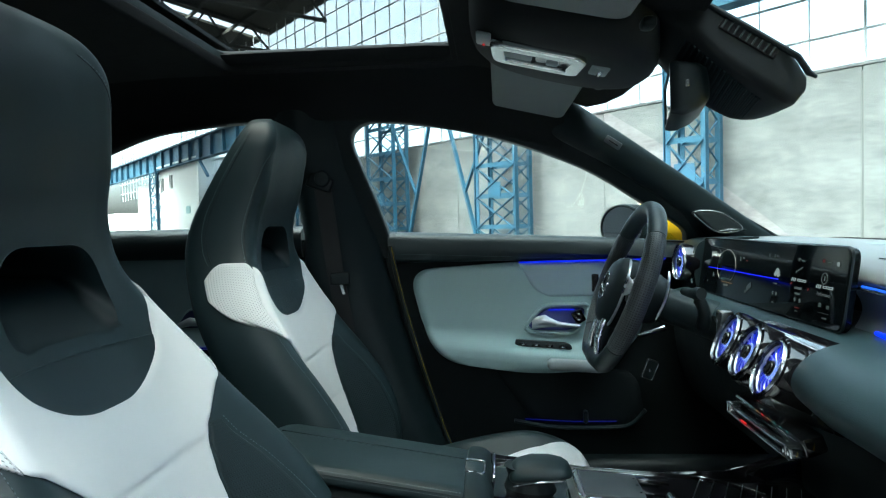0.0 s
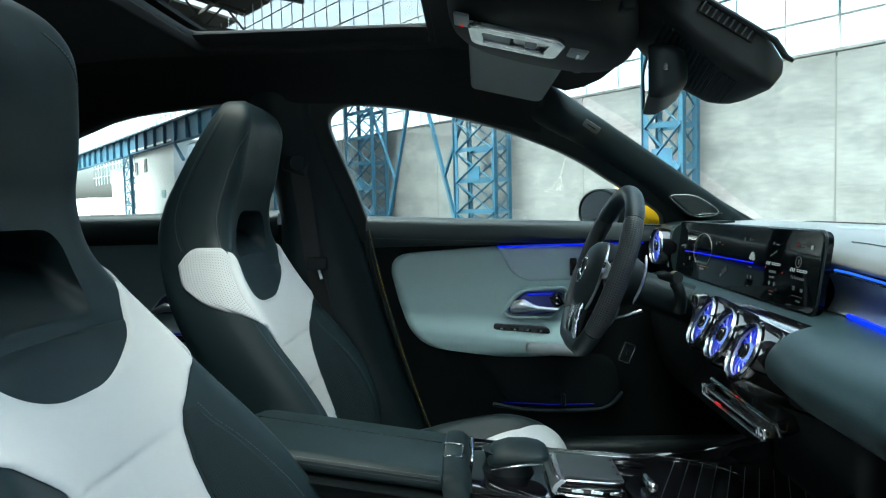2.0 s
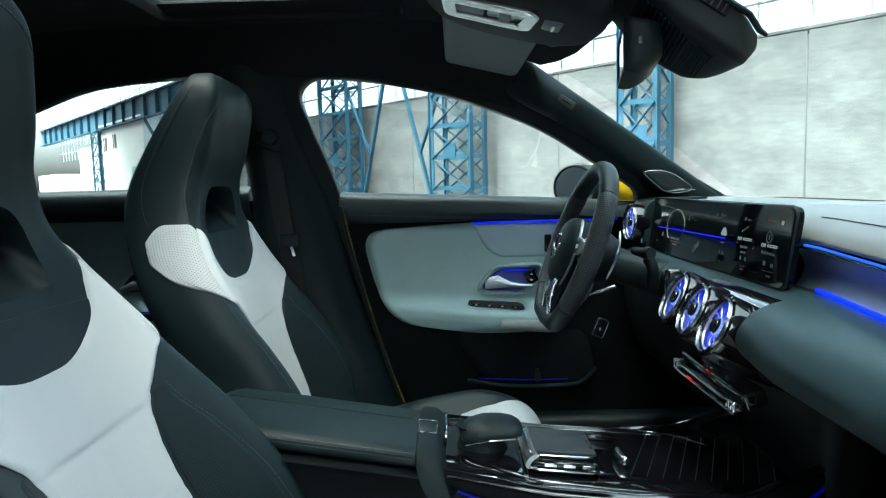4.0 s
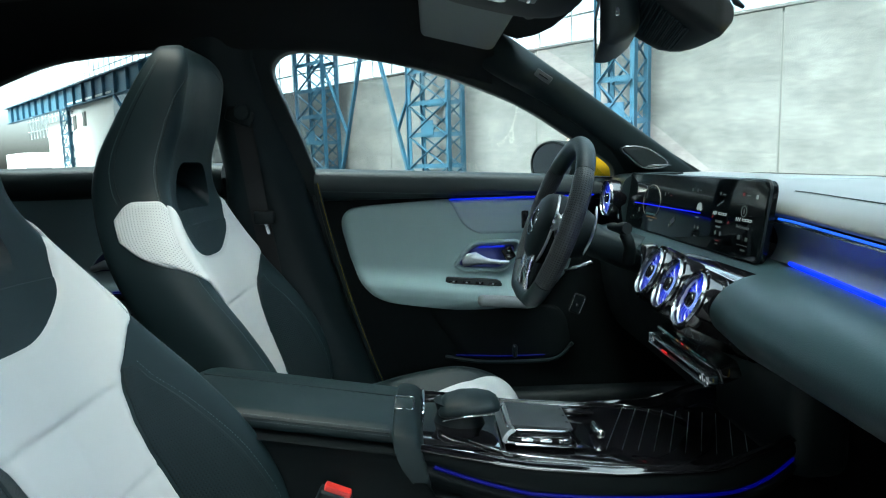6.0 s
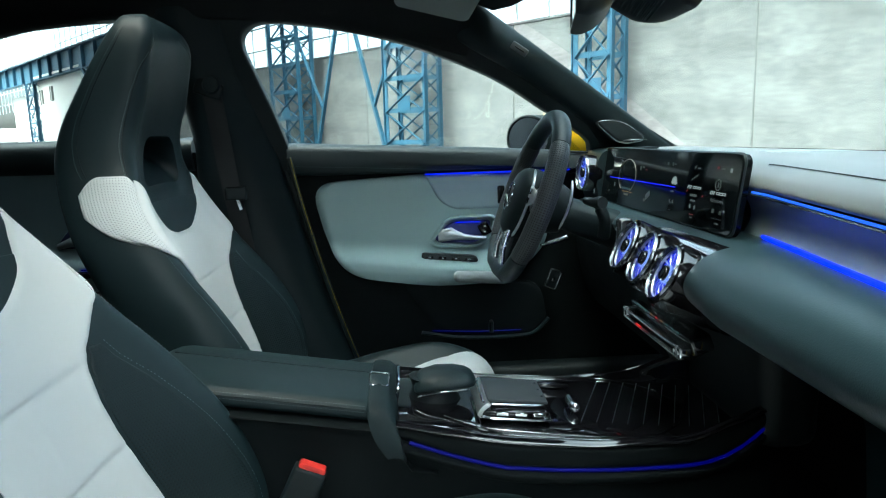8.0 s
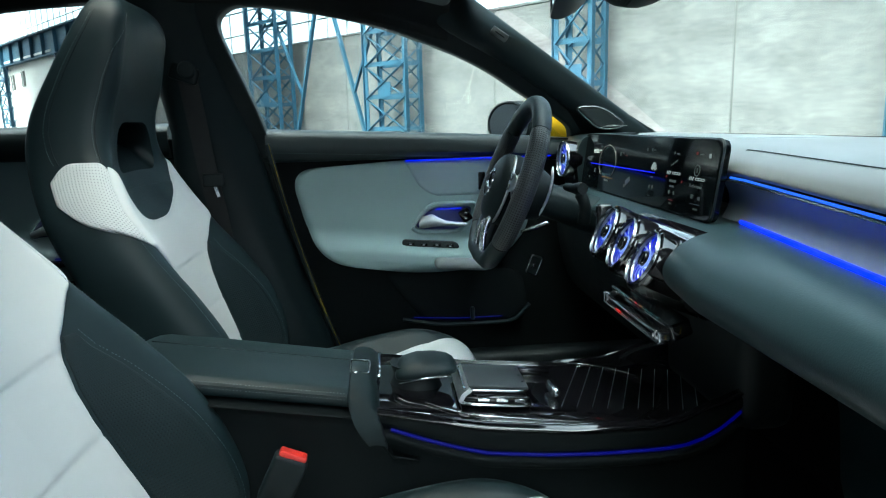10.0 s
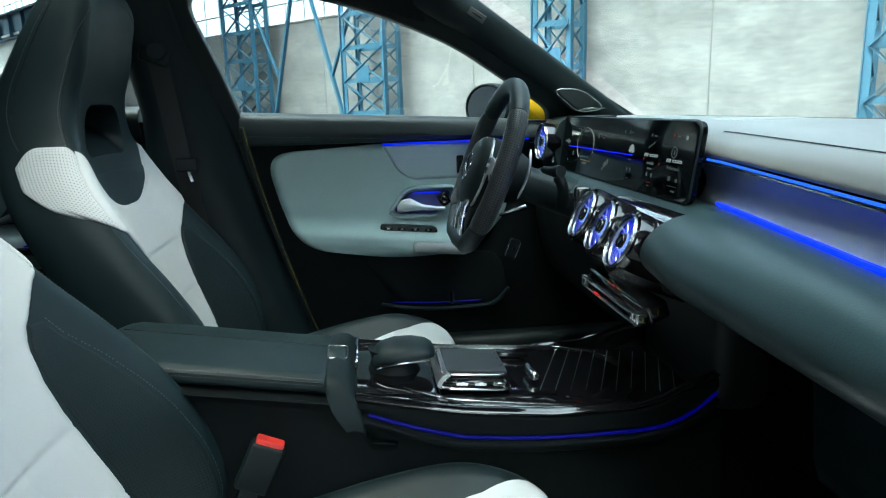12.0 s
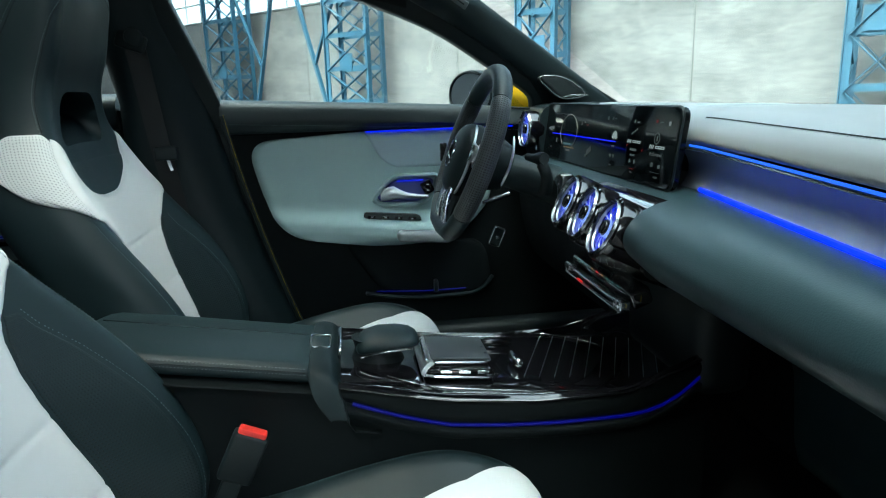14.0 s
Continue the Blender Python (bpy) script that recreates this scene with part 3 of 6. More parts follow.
# the unseen right side, behind and before the open door; added to block light
part("right_flank_blocker", rbox((-1.5, -0.76, 0.84), (1.0, 0.06, 1.13), 0.02, 1), HARD, body)
part("right_wing", rbox((0.55, -0.78, 0.62), (0.5, 0.08, 0.72), 0.02, 1), YELLOW, body)
part("right_roof_rail", rbox((-1.0, -0.62, 1.42), (1.7, 0.07, 0.06), 0.02, 2), LINER, body)
part("open_door_blocker", rbox((0.27, -1.28, 0.66), (0.09, 1.0, 0.76), 0.03, 2, Euler((0, 0, radians(-25))).to_matrix()), HARD, body)
part("rear_bulkhead", rbox((-1.95, 0, 0.62), (0.06, 1.44, 0.70), 0.02, 1), CARPET, body)
for s in (-1, 1):
    part("sill", rbox((-0.5, s * 0.75, 0.31), (2.6, 0.12, 0.14), 0.03, 3), HARD, body)
part("outer_roof", slab([[(-2.0, -0.64, 1.46), (-2.0, 0.6, 1.46)], [(-1.06, -0.64, 1.49), (-1.06, 0.6, 1.49)]], (0, 0, 0.01)), HARD, body)
part("bonnet", slab([[Vector((0.5 + 0.12 * i, -0.72 + 0.16 * j, 0.955 - 0.012 * i - 0.05 * ((j - 4.5) / 4.5) ** 2)) for j in range(10)] for i in range(9)], (0, 0, -0.02)), YELLOW, body)
part("pillar_base", mapped(sheet([(-0.97, 0.985), (-0.64, 0.985), (-0.60, 0.80), (-0.42, 0.28), (-0.97, 0.28)], (), 0.02, 0.003), lambda v: Vector((v.x, 0.80 + v.z, v.y))), HARD, body)
line = spline([(-0.702, 0.686, 0.985), (-0.69, 0.69, 0.92), (-0.662, 0.69, 0.8), (-0.618, 0.69, 0.64), (-0.56, 0.69, 0.46), (-0.52, 0.69, 0.36)], 24)
part("door_seal", tube([q + Vector((0.008, 0.0, 0)) for q in line], 0.007, 8), HARD, body)
part("painted_edge", tube([q + Vector((0.0125, -0.0058, 0)) for q in line], 0.0004, 6), YELLOW, body)


# ---- left front door ----
def armrest_bulge(x, z):
    """How far the padded armrest stands out from the door."""
    top = 0.738 - 0.10 * (x + 0.4)
    t = (top - z) / 0.055
    return 0.05 * (max(0.0, min(1.0, t)) ** 2) * (3 - 2 * max(0.0, min(1.0, t))) * (1.0 if z > 0.665 - 0.1 * (x + 0.4) else max(0.3, 1 - (0.665 - 0.1 * (x + 0.4) - z) / 0.06 * 0.5))


door = thing("front_door", "closed driver's door with light grey padded insert and blue light line", "car door")
out = spline([(-0.705, 0.99), (-0.685, 0.92), (-0.64, 0.72), (-0.56, 0.48), (-0.48, 0.28)], 20) + [(0.46, 0.28), (0.46, 0.60), (0.44, 0.95)]
me = sheet(out, (), 0.04, 0.006)
part("lower_panel", mapped(me, lambda v: Vector((v.x, 0.765 + v.z, v.y))), LOWER_SHADE, door)
# rolled top of the door
rings = []
for x in [-0.703 + 0.03 * i for i in range(34)]:
    zt = 1.022 - 0.048 * (x + 0.70) - 0.03 * max(0.0, x + 0.2) ** 1.5
    prof = spline([(0.79, zt - 0.012), (0.765, zt), (0.735, zt - 0.001), (0.712, zt - 0.014), (0.703, zt - 0.045), (0.709, max(zt - 0.07, 0.947)), (0.716, 0.939), (0.73, 0.934), (0.79, 0.934)], 26)
    rings.append([Vector((x, p.x, p.y)) for p in [Vector((q[0], q[1])) for q in prof]])
top = part("top_roll", loft(rings), LEATHER, door, "black stitched leatherette door top")
part("stitching", dashes([Vector((x, 0.7035, 1.022 - 0.048 * (x + 0.70) - 0.03 * max(0.0, x + 0.2) ** 1.5 - 0.06)) for x in [-0.69 + 0.05 * i for i in range(18)]]), THREAD, top)
# padded light insert with the armrest
ins = rounded([(-0.652, 0.912), (-0.335, 0.930), (0.02, 0.935), (0.0, 0.70), (-0.16, 0.628), (-0.30, 0.618), (-0.545, 0.655), (-0.61, 0.74)], 0.07, 8)
insert = part("padded_insert", rows_patch(ins, lambda q, h: Vector((q[0], 0.742 - h - armrest_bulge(*q), q[1])), 60, 60, 0.022, 0.03, (0, 0.03, 0)), GREY, door, "light grey padded door insert with armrest")
wing = spline([(-0.34, 0.926), (-0.325, 0.895), (-0.305, 0.86), (-0.275, 0.838), (-0.235, 0.829), (-0.15, 0.828), (0.0, 0.83)], 24) + [(0.03, 0.93), (-0.15, 0.929)]
part("wing_panel", rows_patch(wing, lambda q, h: Vector((q[0], 0.7245 - h, q[1])), 30, 40, 0.008, 0.012, (0, 0.02, 0)), mat("smooth_grey_trim", (0.27, 0.35, 0.39), 0.42, vary=0.03, vscale=12, bump=0.1, bscale=700), door, "smooth grey trim wing under the light line")
part("ambient_light", tube([Vector((x, 0.711, 0.9295 + 0.004 * (x + 0.34))) for x in (-0.338, -0.2, -0.05, 0.06)], 0.0022, 6), BLUE, door, "glowing blue light line")
# handle in its bowl
bowl = rounded([(-0.318, 0.752), (-0.272, 0.80), (-0.16, 0.80), (-0.165, 0.775), (-0.195, 0.738), (-0.30, 0.74)], 0.022, 6)
# The wash of blue light is put into the bowl's colour.
hand = part("handle_bowl", rows_patch(bowl, lambda q, h: Vector((q[0], 0.712 + h * 0.6, q[1])), 20, 28, 0.008, 0.012, (0, 0.02, 0)), mat("blue_lit_bowl", (0.05, 0.06, 0.2), 0.4, 0.3, vary=0.1), door, "handle bowl washed by blue light")
part("bezel", tube([Vector((q.x, 0.7125, q.y)) for q in rounded([(-0.328, 0.746), (-0.276, 0.810), (-0.148, 0.810), (-0.153, 0.775), (-0.190, 0.730), (-0.306, 0.732)], 0.026, 6)], 0.0055, 8, True), GREY, hand)
part("bowl_light", rbox((-0.225, 0.709, 0.796), (0.07, 0.004, 0.003), 0.0012), BLUE, hand)
part("lever", loft([[Vector((x, 0.702 + 0.008 * math.cos(a), z + h * math.sin(a))) for a in [2 * math.pi * k / 14 for k in range(14)]] for x, z, h in ((-0.306, 0.756, 0.010), (-0.296, 0.762, 0.017), (-0.27, 0.766, 0.018), (-0.255, 0.762, 0.013), (-0.235, 0.757, 0.008), (-0.2, 0.753, 0.006), (-0.178, 0.752, 0.005))]), ALU, hand, "satin metal door lever")
lock = part("lock_switch", rbox((-0.178, 0.707, 0.776), (0.03, 0.006, 0.036), 0.003, 2, Euler((0, radians(-28), 0)).to_matrix()), PIANO, hand, "black door lock switch")
for dz in (-0.008, 0.008):
    part("mark", rbox((-0.178, 0.7035, 0.776 + dz), (0.006, 0.001, 0.003), 0), UI_WHITE, lock)
# window switches on the armrest
sw = rounded([(-0.356, 0.701), (-0.353, 0.717), (-0.203, 0.704), (-0.198, 0.688)], 0.0085, 5)
panel = part("switch_panel", rows_patch(sw, lambda q, h: Vector((q[0], 0.6905 - h * 0.4 - 0.30 * (0.70 - q[1]), q[1])), 10, 30, 0.003, 0.004, (0, 0.02, 0)), HARD, door, "black window switch panel")
for i in range(4):
    x = -0.333 + 0.036 * i
    part("window_switch", rbox((x, 0.687, 0.706 - 0.09 * (x + 0.333)), (0.020, 0.008, 0.008), 0.0025, 2), PIANO, panel)
    part("mark", rbox((x, 0.6825, 0.706 - 0.09 * (x + 0.333)), (0.006, 0.001, 0.002), 0), DECOR, panel)
# pull and pocket
part("pull_grip", rbox((-0.195, 0.665, 0.650), (0.15, 0.05, 0.03), 0.014, 4, Euler((0, radians(4), 0)).to_matrix()), mat("grey_grip", (0.2, 0.22, 0.23), 0.5, vary=0.05), door, "grey plastic pull grip")
pk = rounded([(-0.42, 0.64), (-0.02, 0.62), (0.0, 0.50), (-0.06, 0.46), (-0.30, 0.47)], 0.05, 6)
pocket = part("door_pocket", rows_patch(pk, lambda q, h: Vector((q[0], 0.725 - h, q[1])), 24, 30, 0.006, 0.03, (0, 0.03, 0)), LOWER_SHADE, door)
part("pocket_rim", tube([Vector((q.x, 0.712, q.y)) for q in spline([(-0.36, 0.487, 0), (-0.25, 0.468, 0), (-0.1, 0.466, 0), (-0.04, 0.475, 0), (0.0, 0.515, 0)], 20)], 0.006, 8), SOFT, pocket)
part("pocket_light", tube([Vector((-0.33, 0.708, 0.492)), Vector((-0.2, 0.708, 0.484)), Vector((-0.08, 0.708, 0.484))], 0.0016, 6), BLUE_DIM, pocket)
part("cup_holder_divider", rbox((-0.165, 0.70, 0.50), (0.012, 0.02, 0.035), 0.004), HARD, pocket)
seat_switch = part("memory_switch", rbox((-0.13, 0.716, 0.868), (0.02, 0.008, 0.05), 0.004, 2), PIANO, door)
gl = part("window_glass", slab([[side(-0.78, 0.96), side(0.12, 0.96)], [side(-0.78, 1.33), side(-0.3, 1.33)]], (0, 0.004, 0)), GLASS, door)
gl.visible_shadow = False
mir = thing("door_mirror", "yellow door mirror with black shell seen through the window", "wing mirror")
rings = []
for i in range(13):
    f = i / 12
    y = 0.86 + 0.21 * f
    s = (1 - abs(2 * f - 1) ** 3.5) ** 0.5 * 0.98 + 0.02
    rings.append([Vector((0.065 + 0.085 * s * math.cos(a) * (1.9 if math.cos(a) > 0 else 0.3), y, 1.022 + 0.082 * s * (abs(math.sin(a)) ** 0.6) * (1 if math.sin(a) > 0 else -1))) for a in [2 * math.pi * k / 24 for k in range(24)]])
part("housing", loft(rings), YELLOW, mir)
MR = Matrix.Translation((0.0, 0.965, 1.016)) @ Euler((0, 0, radians(24))).to_matrix().to_4x4()
rings = [[MR @ Vector((-d, 0.118 * w * math.cos(a), 0.073 * w * (abs(math.sin(a)) ** 0.9) * (1 if math.sin(a) > 0 else -1))) for a in [2 * math.pi * k / 28 for k in range(28)]] for d, w in ((-0.05, 0.96), (0.0, 1.0), (0.012, 0.98), (0.014, 0.92), (0.006, 0.88))]
part("black_surround", loft(rings), HARD, mir)
part("mirror_glass", lathe([(0.0005, 0), (0.052, 0), (0.053, 0.003), (0.0005, 0.003)], MR @ Matrix.Translation((-0.0075, 0, 0)) @ Euler((0, radians(-90), 0)).to_matrix().to_4x4() @ Matrix.Diagonal((1.2, 1.95, 1, 1))), MIRROR, mir)
part("mirror_foot", rbox((0.08, 0.81, 0.955), (0.07, 0.14, 0.03), 0.012, 3), HARD, mir)

# ---- left rear door ----
rear = thing("rear_door", "closed rear door with grey panel behind the seats", "car door")
out = [(-1.95, 0.99), (-0.945, 0.99), (-0.945, 0.36), (-1.95, 0.36)]
part("lower_panel", mapped(sheet(out, (), 0.04, 0.006), lambda v: Vector((v.x, 0.765 + v.z, v.y))), HARD, rear)
rings = []
for x in (-1.95, -1.7, -1.45, -1.2, -0.95):
    zt = 1.045 - 0.0 * x
    prof = spline([(0.79, zt - 0.012), (0.765, zt), (0.735, zt - 0.002), (0.712, zt - 0.016), (0.705, zt - 0.045), (0.715, zt - 0.085), (0.79, zt - 0.09)], 22)
    rings.append([Vector((x, q[0], q[1])) for q in prof])
part("top_roll", loft(rings), LEATHER, rear)
ins = rounded([(-1.9, 0.99), (-1.0, 0.942), (-1.0, 0.64), (-1.9, 0.64)], 0.05, 6)
part("padded_insert", rows_patch(ins, lambda q, h: Vector((q[0], 0.742 - h - armrest_bulge(-0.4, q[1] - 0.03), q[1])), 40, 30, 0.02, 0.03, (0, 0.03, 0)), mat("mid_grey_upholstery", (0.27, 0.36, 0.37), 0.6, vary=0.06, bump=0.3, bscale=700), rear)
bowl = rounded([(-1.33, 0.765), (-1.29, 0.815), (-1.17, 0.815), (-1.19, 0.76), (-1.30, 0.745)], 0.02, 5)
# A weaker blue wash of light is put into this bowl's colour too.
rb = part("handle_bowl", rows_patch(bowl, lambda q, h: Vector((q[0], 0.713 + h * 0.6, q[1])), 16, 24, 0.008, 0.012, (0, 0.02, 0)), mat("blue_tinted_bowl", (0.04, 0.045, 0.12), 0.4, vary=0.1), rear)
part("bezel", tube([Vector((q.x, 0.713, q.y)) for q in bowl], 0.003, 8, True), GREY, rb)
part("lever", tube([(-1.315, 0.704, 0.768), (-1.28, 0.70, 0.78), (-1.24, 0.70, 0.775), (-1.20, 0.704, 0.77)], [0.008, 0.013, 0.009, 0.005], 10), ALU, rb)
part("switch_panel", rbox((-1.235, 0.68, 0.695), (0.11, 0.03, 0.02), 0.006), PIANO, rear)
part("armrest_light", rbox((-1.22, 0.672, 0.709), (0.06, 0.004, 0.004), 0.001), BLUE_DIM, rear)
gl = part("window_glass", slab([[side(-1.88, 0.96), side(-0.9, 0.96)], [side(-1.7, 1.35), side(-0.95, 1.35)]], (0, 0.004, 0)), GLASS, rear)
gl.visible_shadow = False


# ---- dashboard ----
dash = thing("dashboard", "black moulded dashboard with wide display and blue light lines", "dashboard")
Y_LIST = [-0.72 + 0.04 * i for i in range(37)]


def set_back(y):
    """The passenger's side of the dashboard sweeps towards the cabin near the door."""
    return 0.14 * max(0.0, -0.12 - y)


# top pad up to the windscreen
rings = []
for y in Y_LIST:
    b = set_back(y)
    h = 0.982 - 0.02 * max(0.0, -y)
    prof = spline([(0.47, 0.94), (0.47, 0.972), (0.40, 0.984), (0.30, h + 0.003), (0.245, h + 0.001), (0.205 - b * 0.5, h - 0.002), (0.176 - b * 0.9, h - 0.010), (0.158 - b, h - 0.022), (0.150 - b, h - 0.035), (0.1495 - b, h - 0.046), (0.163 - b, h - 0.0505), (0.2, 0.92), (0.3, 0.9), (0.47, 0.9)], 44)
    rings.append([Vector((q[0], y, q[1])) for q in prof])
pad = part("top_pad", loft(rings), LIT_TOP_PAD, dash, "grained black upper pad, coloured lighter for the light on it")
seam = [Vector((0.1765 - set_back(y) * 0.9, y, 0.982 - 0.02 * max(0.0, -y) - 0.0094)) for y in Y_LIST[:17]]
part("seam", tube(seam, 0.0010, 6), HARD, pad)
part("stitching", dashes([q + Vector((-0.005, 0, -0.0008)) for q in seam]), THREAD, pad)
spk = lathe([(0.0005, 0.004), (0.085, 0.004), (0.09, 0.001), (0.09, -0.01), (0.0005, -0.01)], Matrix.Translation((0.33, 0.08, 0.9812)) @ Matrix.Diagonal((0.75, 1.25, 1, 1)), 40)
part("speaker_grille", spk, DECOR, dash, "oval grey speaker cover in the dashboard top")
# decor band and its two light lines on the passenger's side
grid = [[Vector((0.156 - set_back(y) + 0.012 * math.sin(math.pi * f), y, 0.921 - 0.018 * (-y) - f * (0.060 - 0.006 * (-y)))) for f in [k / 10 for k in range(11)]] for y in [-0.72 + 0.042 * i for i in range(17)]]
part("decor_band", slab(grid, (0.02, 0, 0)), DECOR, dash, "dark grey decor band")
line = [Vector((0.151 - set_back(y), y, 0.930 - 0.024 * (-y))) for y in [-0.72 + 0.04 * i for i in range(17)]]
part("upper_light", tube(line, 0.0020, 8), BLUE_CORE, dash, "bright blue light line")
part("chrome_edge", tube([p + Vector((-0.001, 0, -0.0046)) for p in line], 0.0016, 6), CHROME, dash)
low = [Vector((0.150 - set_back(y), y, 0.865 - 0.016 * (-y))) for y in [-0.72 + 0.04 * i for i in range(16)]]
part("lower_light", tube(low, [0.0042] * 15 + [0.0036], 8), BLUE_WIDE, dash, "bright blue light line")
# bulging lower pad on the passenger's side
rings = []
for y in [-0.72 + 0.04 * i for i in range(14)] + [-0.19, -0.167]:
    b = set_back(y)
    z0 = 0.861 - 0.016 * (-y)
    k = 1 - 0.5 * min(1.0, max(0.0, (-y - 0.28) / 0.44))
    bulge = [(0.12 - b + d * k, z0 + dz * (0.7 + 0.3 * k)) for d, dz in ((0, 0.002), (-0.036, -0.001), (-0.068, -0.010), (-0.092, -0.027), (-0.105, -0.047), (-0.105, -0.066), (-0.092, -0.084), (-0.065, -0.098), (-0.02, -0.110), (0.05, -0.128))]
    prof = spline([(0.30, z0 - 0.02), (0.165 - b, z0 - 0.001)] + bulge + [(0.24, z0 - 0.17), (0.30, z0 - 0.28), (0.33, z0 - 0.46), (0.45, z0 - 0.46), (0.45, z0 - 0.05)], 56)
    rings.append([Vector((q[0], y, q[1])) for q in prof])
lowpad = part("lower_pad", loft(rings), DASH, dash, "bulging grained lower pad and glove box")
# ledge below the display
rings = []
for y in [-0.166 + 0.05 * i for i in range(18)]:
    prof = spline([(0.30, 0.85), (0.155, 0.858), (0.12, 0.857), (0.085, 0.853), (0.06, 0.842), (0.055, 0.825), (0.10, 0.79), (0.30, 0.76)], 22)
    rings.append([Vector((q[0], y, q[1])) for q in prof])
part("display_ledge", loft(rings), DASH, dash)
# driver's side lower panel and knee guard
rings = []
for y in [0.14 + 0.04 * i for i in range(15)]:
    prof = spline([(0.40, 0.80), (0.10, 0.83), (0.075, 0.78), (0.085, 0.68), (0.12, 0.58), (0.2, 0.53), (0.4, 0.55)], 22)
    rings.append([Vector((q[0], y, q[1])) for q in prof])
part("knee_panel", loft(rings), LOWER_SHADE, dash)
# cowl and round vent at the driver's corner
rings = []
for y in [0.590 + 0.019 * i for i in range(9)]:
    prof = spline([(0.26, 0.988), (0.142, 0.986), (0.107, 0.967), (0.100, 0.92), (0.107, 0.86), (0.142, 0.83), (0.26, 0.83)], 22)
    rings.append([Vector((q[0], y, q[1])) for q in prof])
part("corner_cowl", loft(rings), SOFT, dash)


def turbine(centre, radius, aim):
    """A round turbine vent: metal ring, blades and hub, lit blue inside."""
    m = Matrix.Translation(centre) @ Vector(aim).to_track_quat("Z", "Y").to_matrix().to_4x4()
    v = part("round_vent", lathe([(0.0005, -0.04), (radius * 0.98, -0.04), (radius * 1.05, -0.02), (radius * 1.05, -0.004), (radius * 0.95, -0.002), (radius * 0.92, -0.0135), (0.0005, -0.0135)], m, 40), PIANO, dash, "round turbine air vent with blue-lit metal blades")
    ring = lathe([(radius * 0.975, -0.005), (radius * 0.98, 0.002), (radius * 1.0, 0.0032), (radius * 1.025, 0.0015), (radius * 1.035, -0.005)], m, 48)
    part("ring", ring, RING, v, "polished metal ring")
    part("inner_ring", lathe([(radius * 0.86, -0.008), (radius * 0.87, -0.005), (radius * 0.89, -0.004), (radius * 0.91, -0.007)], m, 48), BLADE, v)
    glowing = lathe([(radius * 0.3, -0.0132), (radius * 0.91, -0.0132), (radius * 0.91, -0.0115), (radius * 0.3, -0.0115)], m, 40)
    part("light_ring", glowing, glow_vent, v, "blue light behind the blades")
    for k in range(13):
        a = 2 * math.pi * k / 13
        pts = [m @ Vector((r * math.cos(a + 0.9 * (r / radius)), r * math.sin(a + 0.9 * (r / radius)), z)) for r, z in ((radius * 0.30, -0.0075), (radius * 0.46, -0.0055), (radius * 0.66, -0.0055), (radius * 0.89, -0.008))]
        blade = tube(pts, [0.0007, 0.0013, 0.0017, 0.0010], 6, squash=0.8)
        part("blade", blade, BLADE, v)
    hub = part("hub", lathe([(0.0005, -0.02), (radius * 0.28, -0.02), (radius * 0.29, -0.003), (radius * 0.26, 0.001), (radius * 0.19, 0.002), (radius * 0.17, -0.003), (0.0005, -0.004)], m, 28), PIANO, v)
    part("hub_cap", lathe([(0.0005, -0.004), (radius * 0.16, -0.004), (radius * 0.15, 0.0), (0.0005, 0.001)], m, 20), HARD, hub)
    part("hub_light", lathe([(radius * 0.31, -0.016), (radius * 0.345, -0.016), (radius * 0.34, -0.004), (radius * 0.31, -0.004)], m, 28), glow_vent_bright, v)
    return v


BLADE = mat("metal_blade", (0.5, 0.52, 0.56), 0.34, 0.9, vary=0.05)
RING = mat("dark_chrome_ring", (0.24, 0.255, 0.27), 0.26, 1.0, vary=0.05)
glow_vent = glow("vent_light", (0.02, 0.035, 1.0), 0.11)
glow_vent_bright = glow("vent_hub_light", (0.30, 0.40, 1.0), 0.11)
turbine((0.072, 0.632, 0.926), 0.0455, (-1, -0.04, 0.08))
# gloss black centre stack with a lobe round each vent
rings = []
for y in [-0.165 + 0.019 * i for i in range(17)]:
    s = 1.0 - 0.3 * max(0.0, (y - 0.06) / 0.09) ** 2
    prof = spline([(0.14, 0.851), (0.085, 0.853), (0.056, 0.847), (0.040, 0.828), (0.036, 0.797), (0.04, 0.765), (0.055, 0.735), (0.14, 0.72)], 22)
    rings.append([Vector((q[0] + 0.02 * (1 - s), y, 0.80 + (q[1] - 0.80) * (0.6 + 0.4 * s))) for q in prof])
stack = part("vent_carrier", loft(rings), PIANO, dash, "gloss black vent carrier of the dashboard")
for y, z in ((0.0785, 0.8247), (-0.0126, 0.8185), (-0.1057, 0.8108)):
    m = Matrix.Translation((0.0, y, z)) @ Vector((-1, 0.08, 0.5)).to_track_quat("Z", "Y").to_matrix().to_4x4()
    part("vent_lobe", lathe([(0.0005, -0.13), (0.050, -0.13), (0.054, -0.05), (0.0535, -0.012), (0.052, -0.004), (0.0485, -0.002), (0.048, -0.05), (0.0005, -0.055)], m, 40), PIANO, stack)
    turbine((0.0, y, z), 0.0451, (-1, 0.08, 0.5))
side_sw = part("hazard_switch", rbox((0.022, 0.143, 0.835), (0.03, 0.02, 0.06), 0.006, 3), PIANO, stack)
part("mark", rbox((0.0065, 0.143, 0.845), (0.001, 0.008, 0.006), 0), CHROME, side_sw)
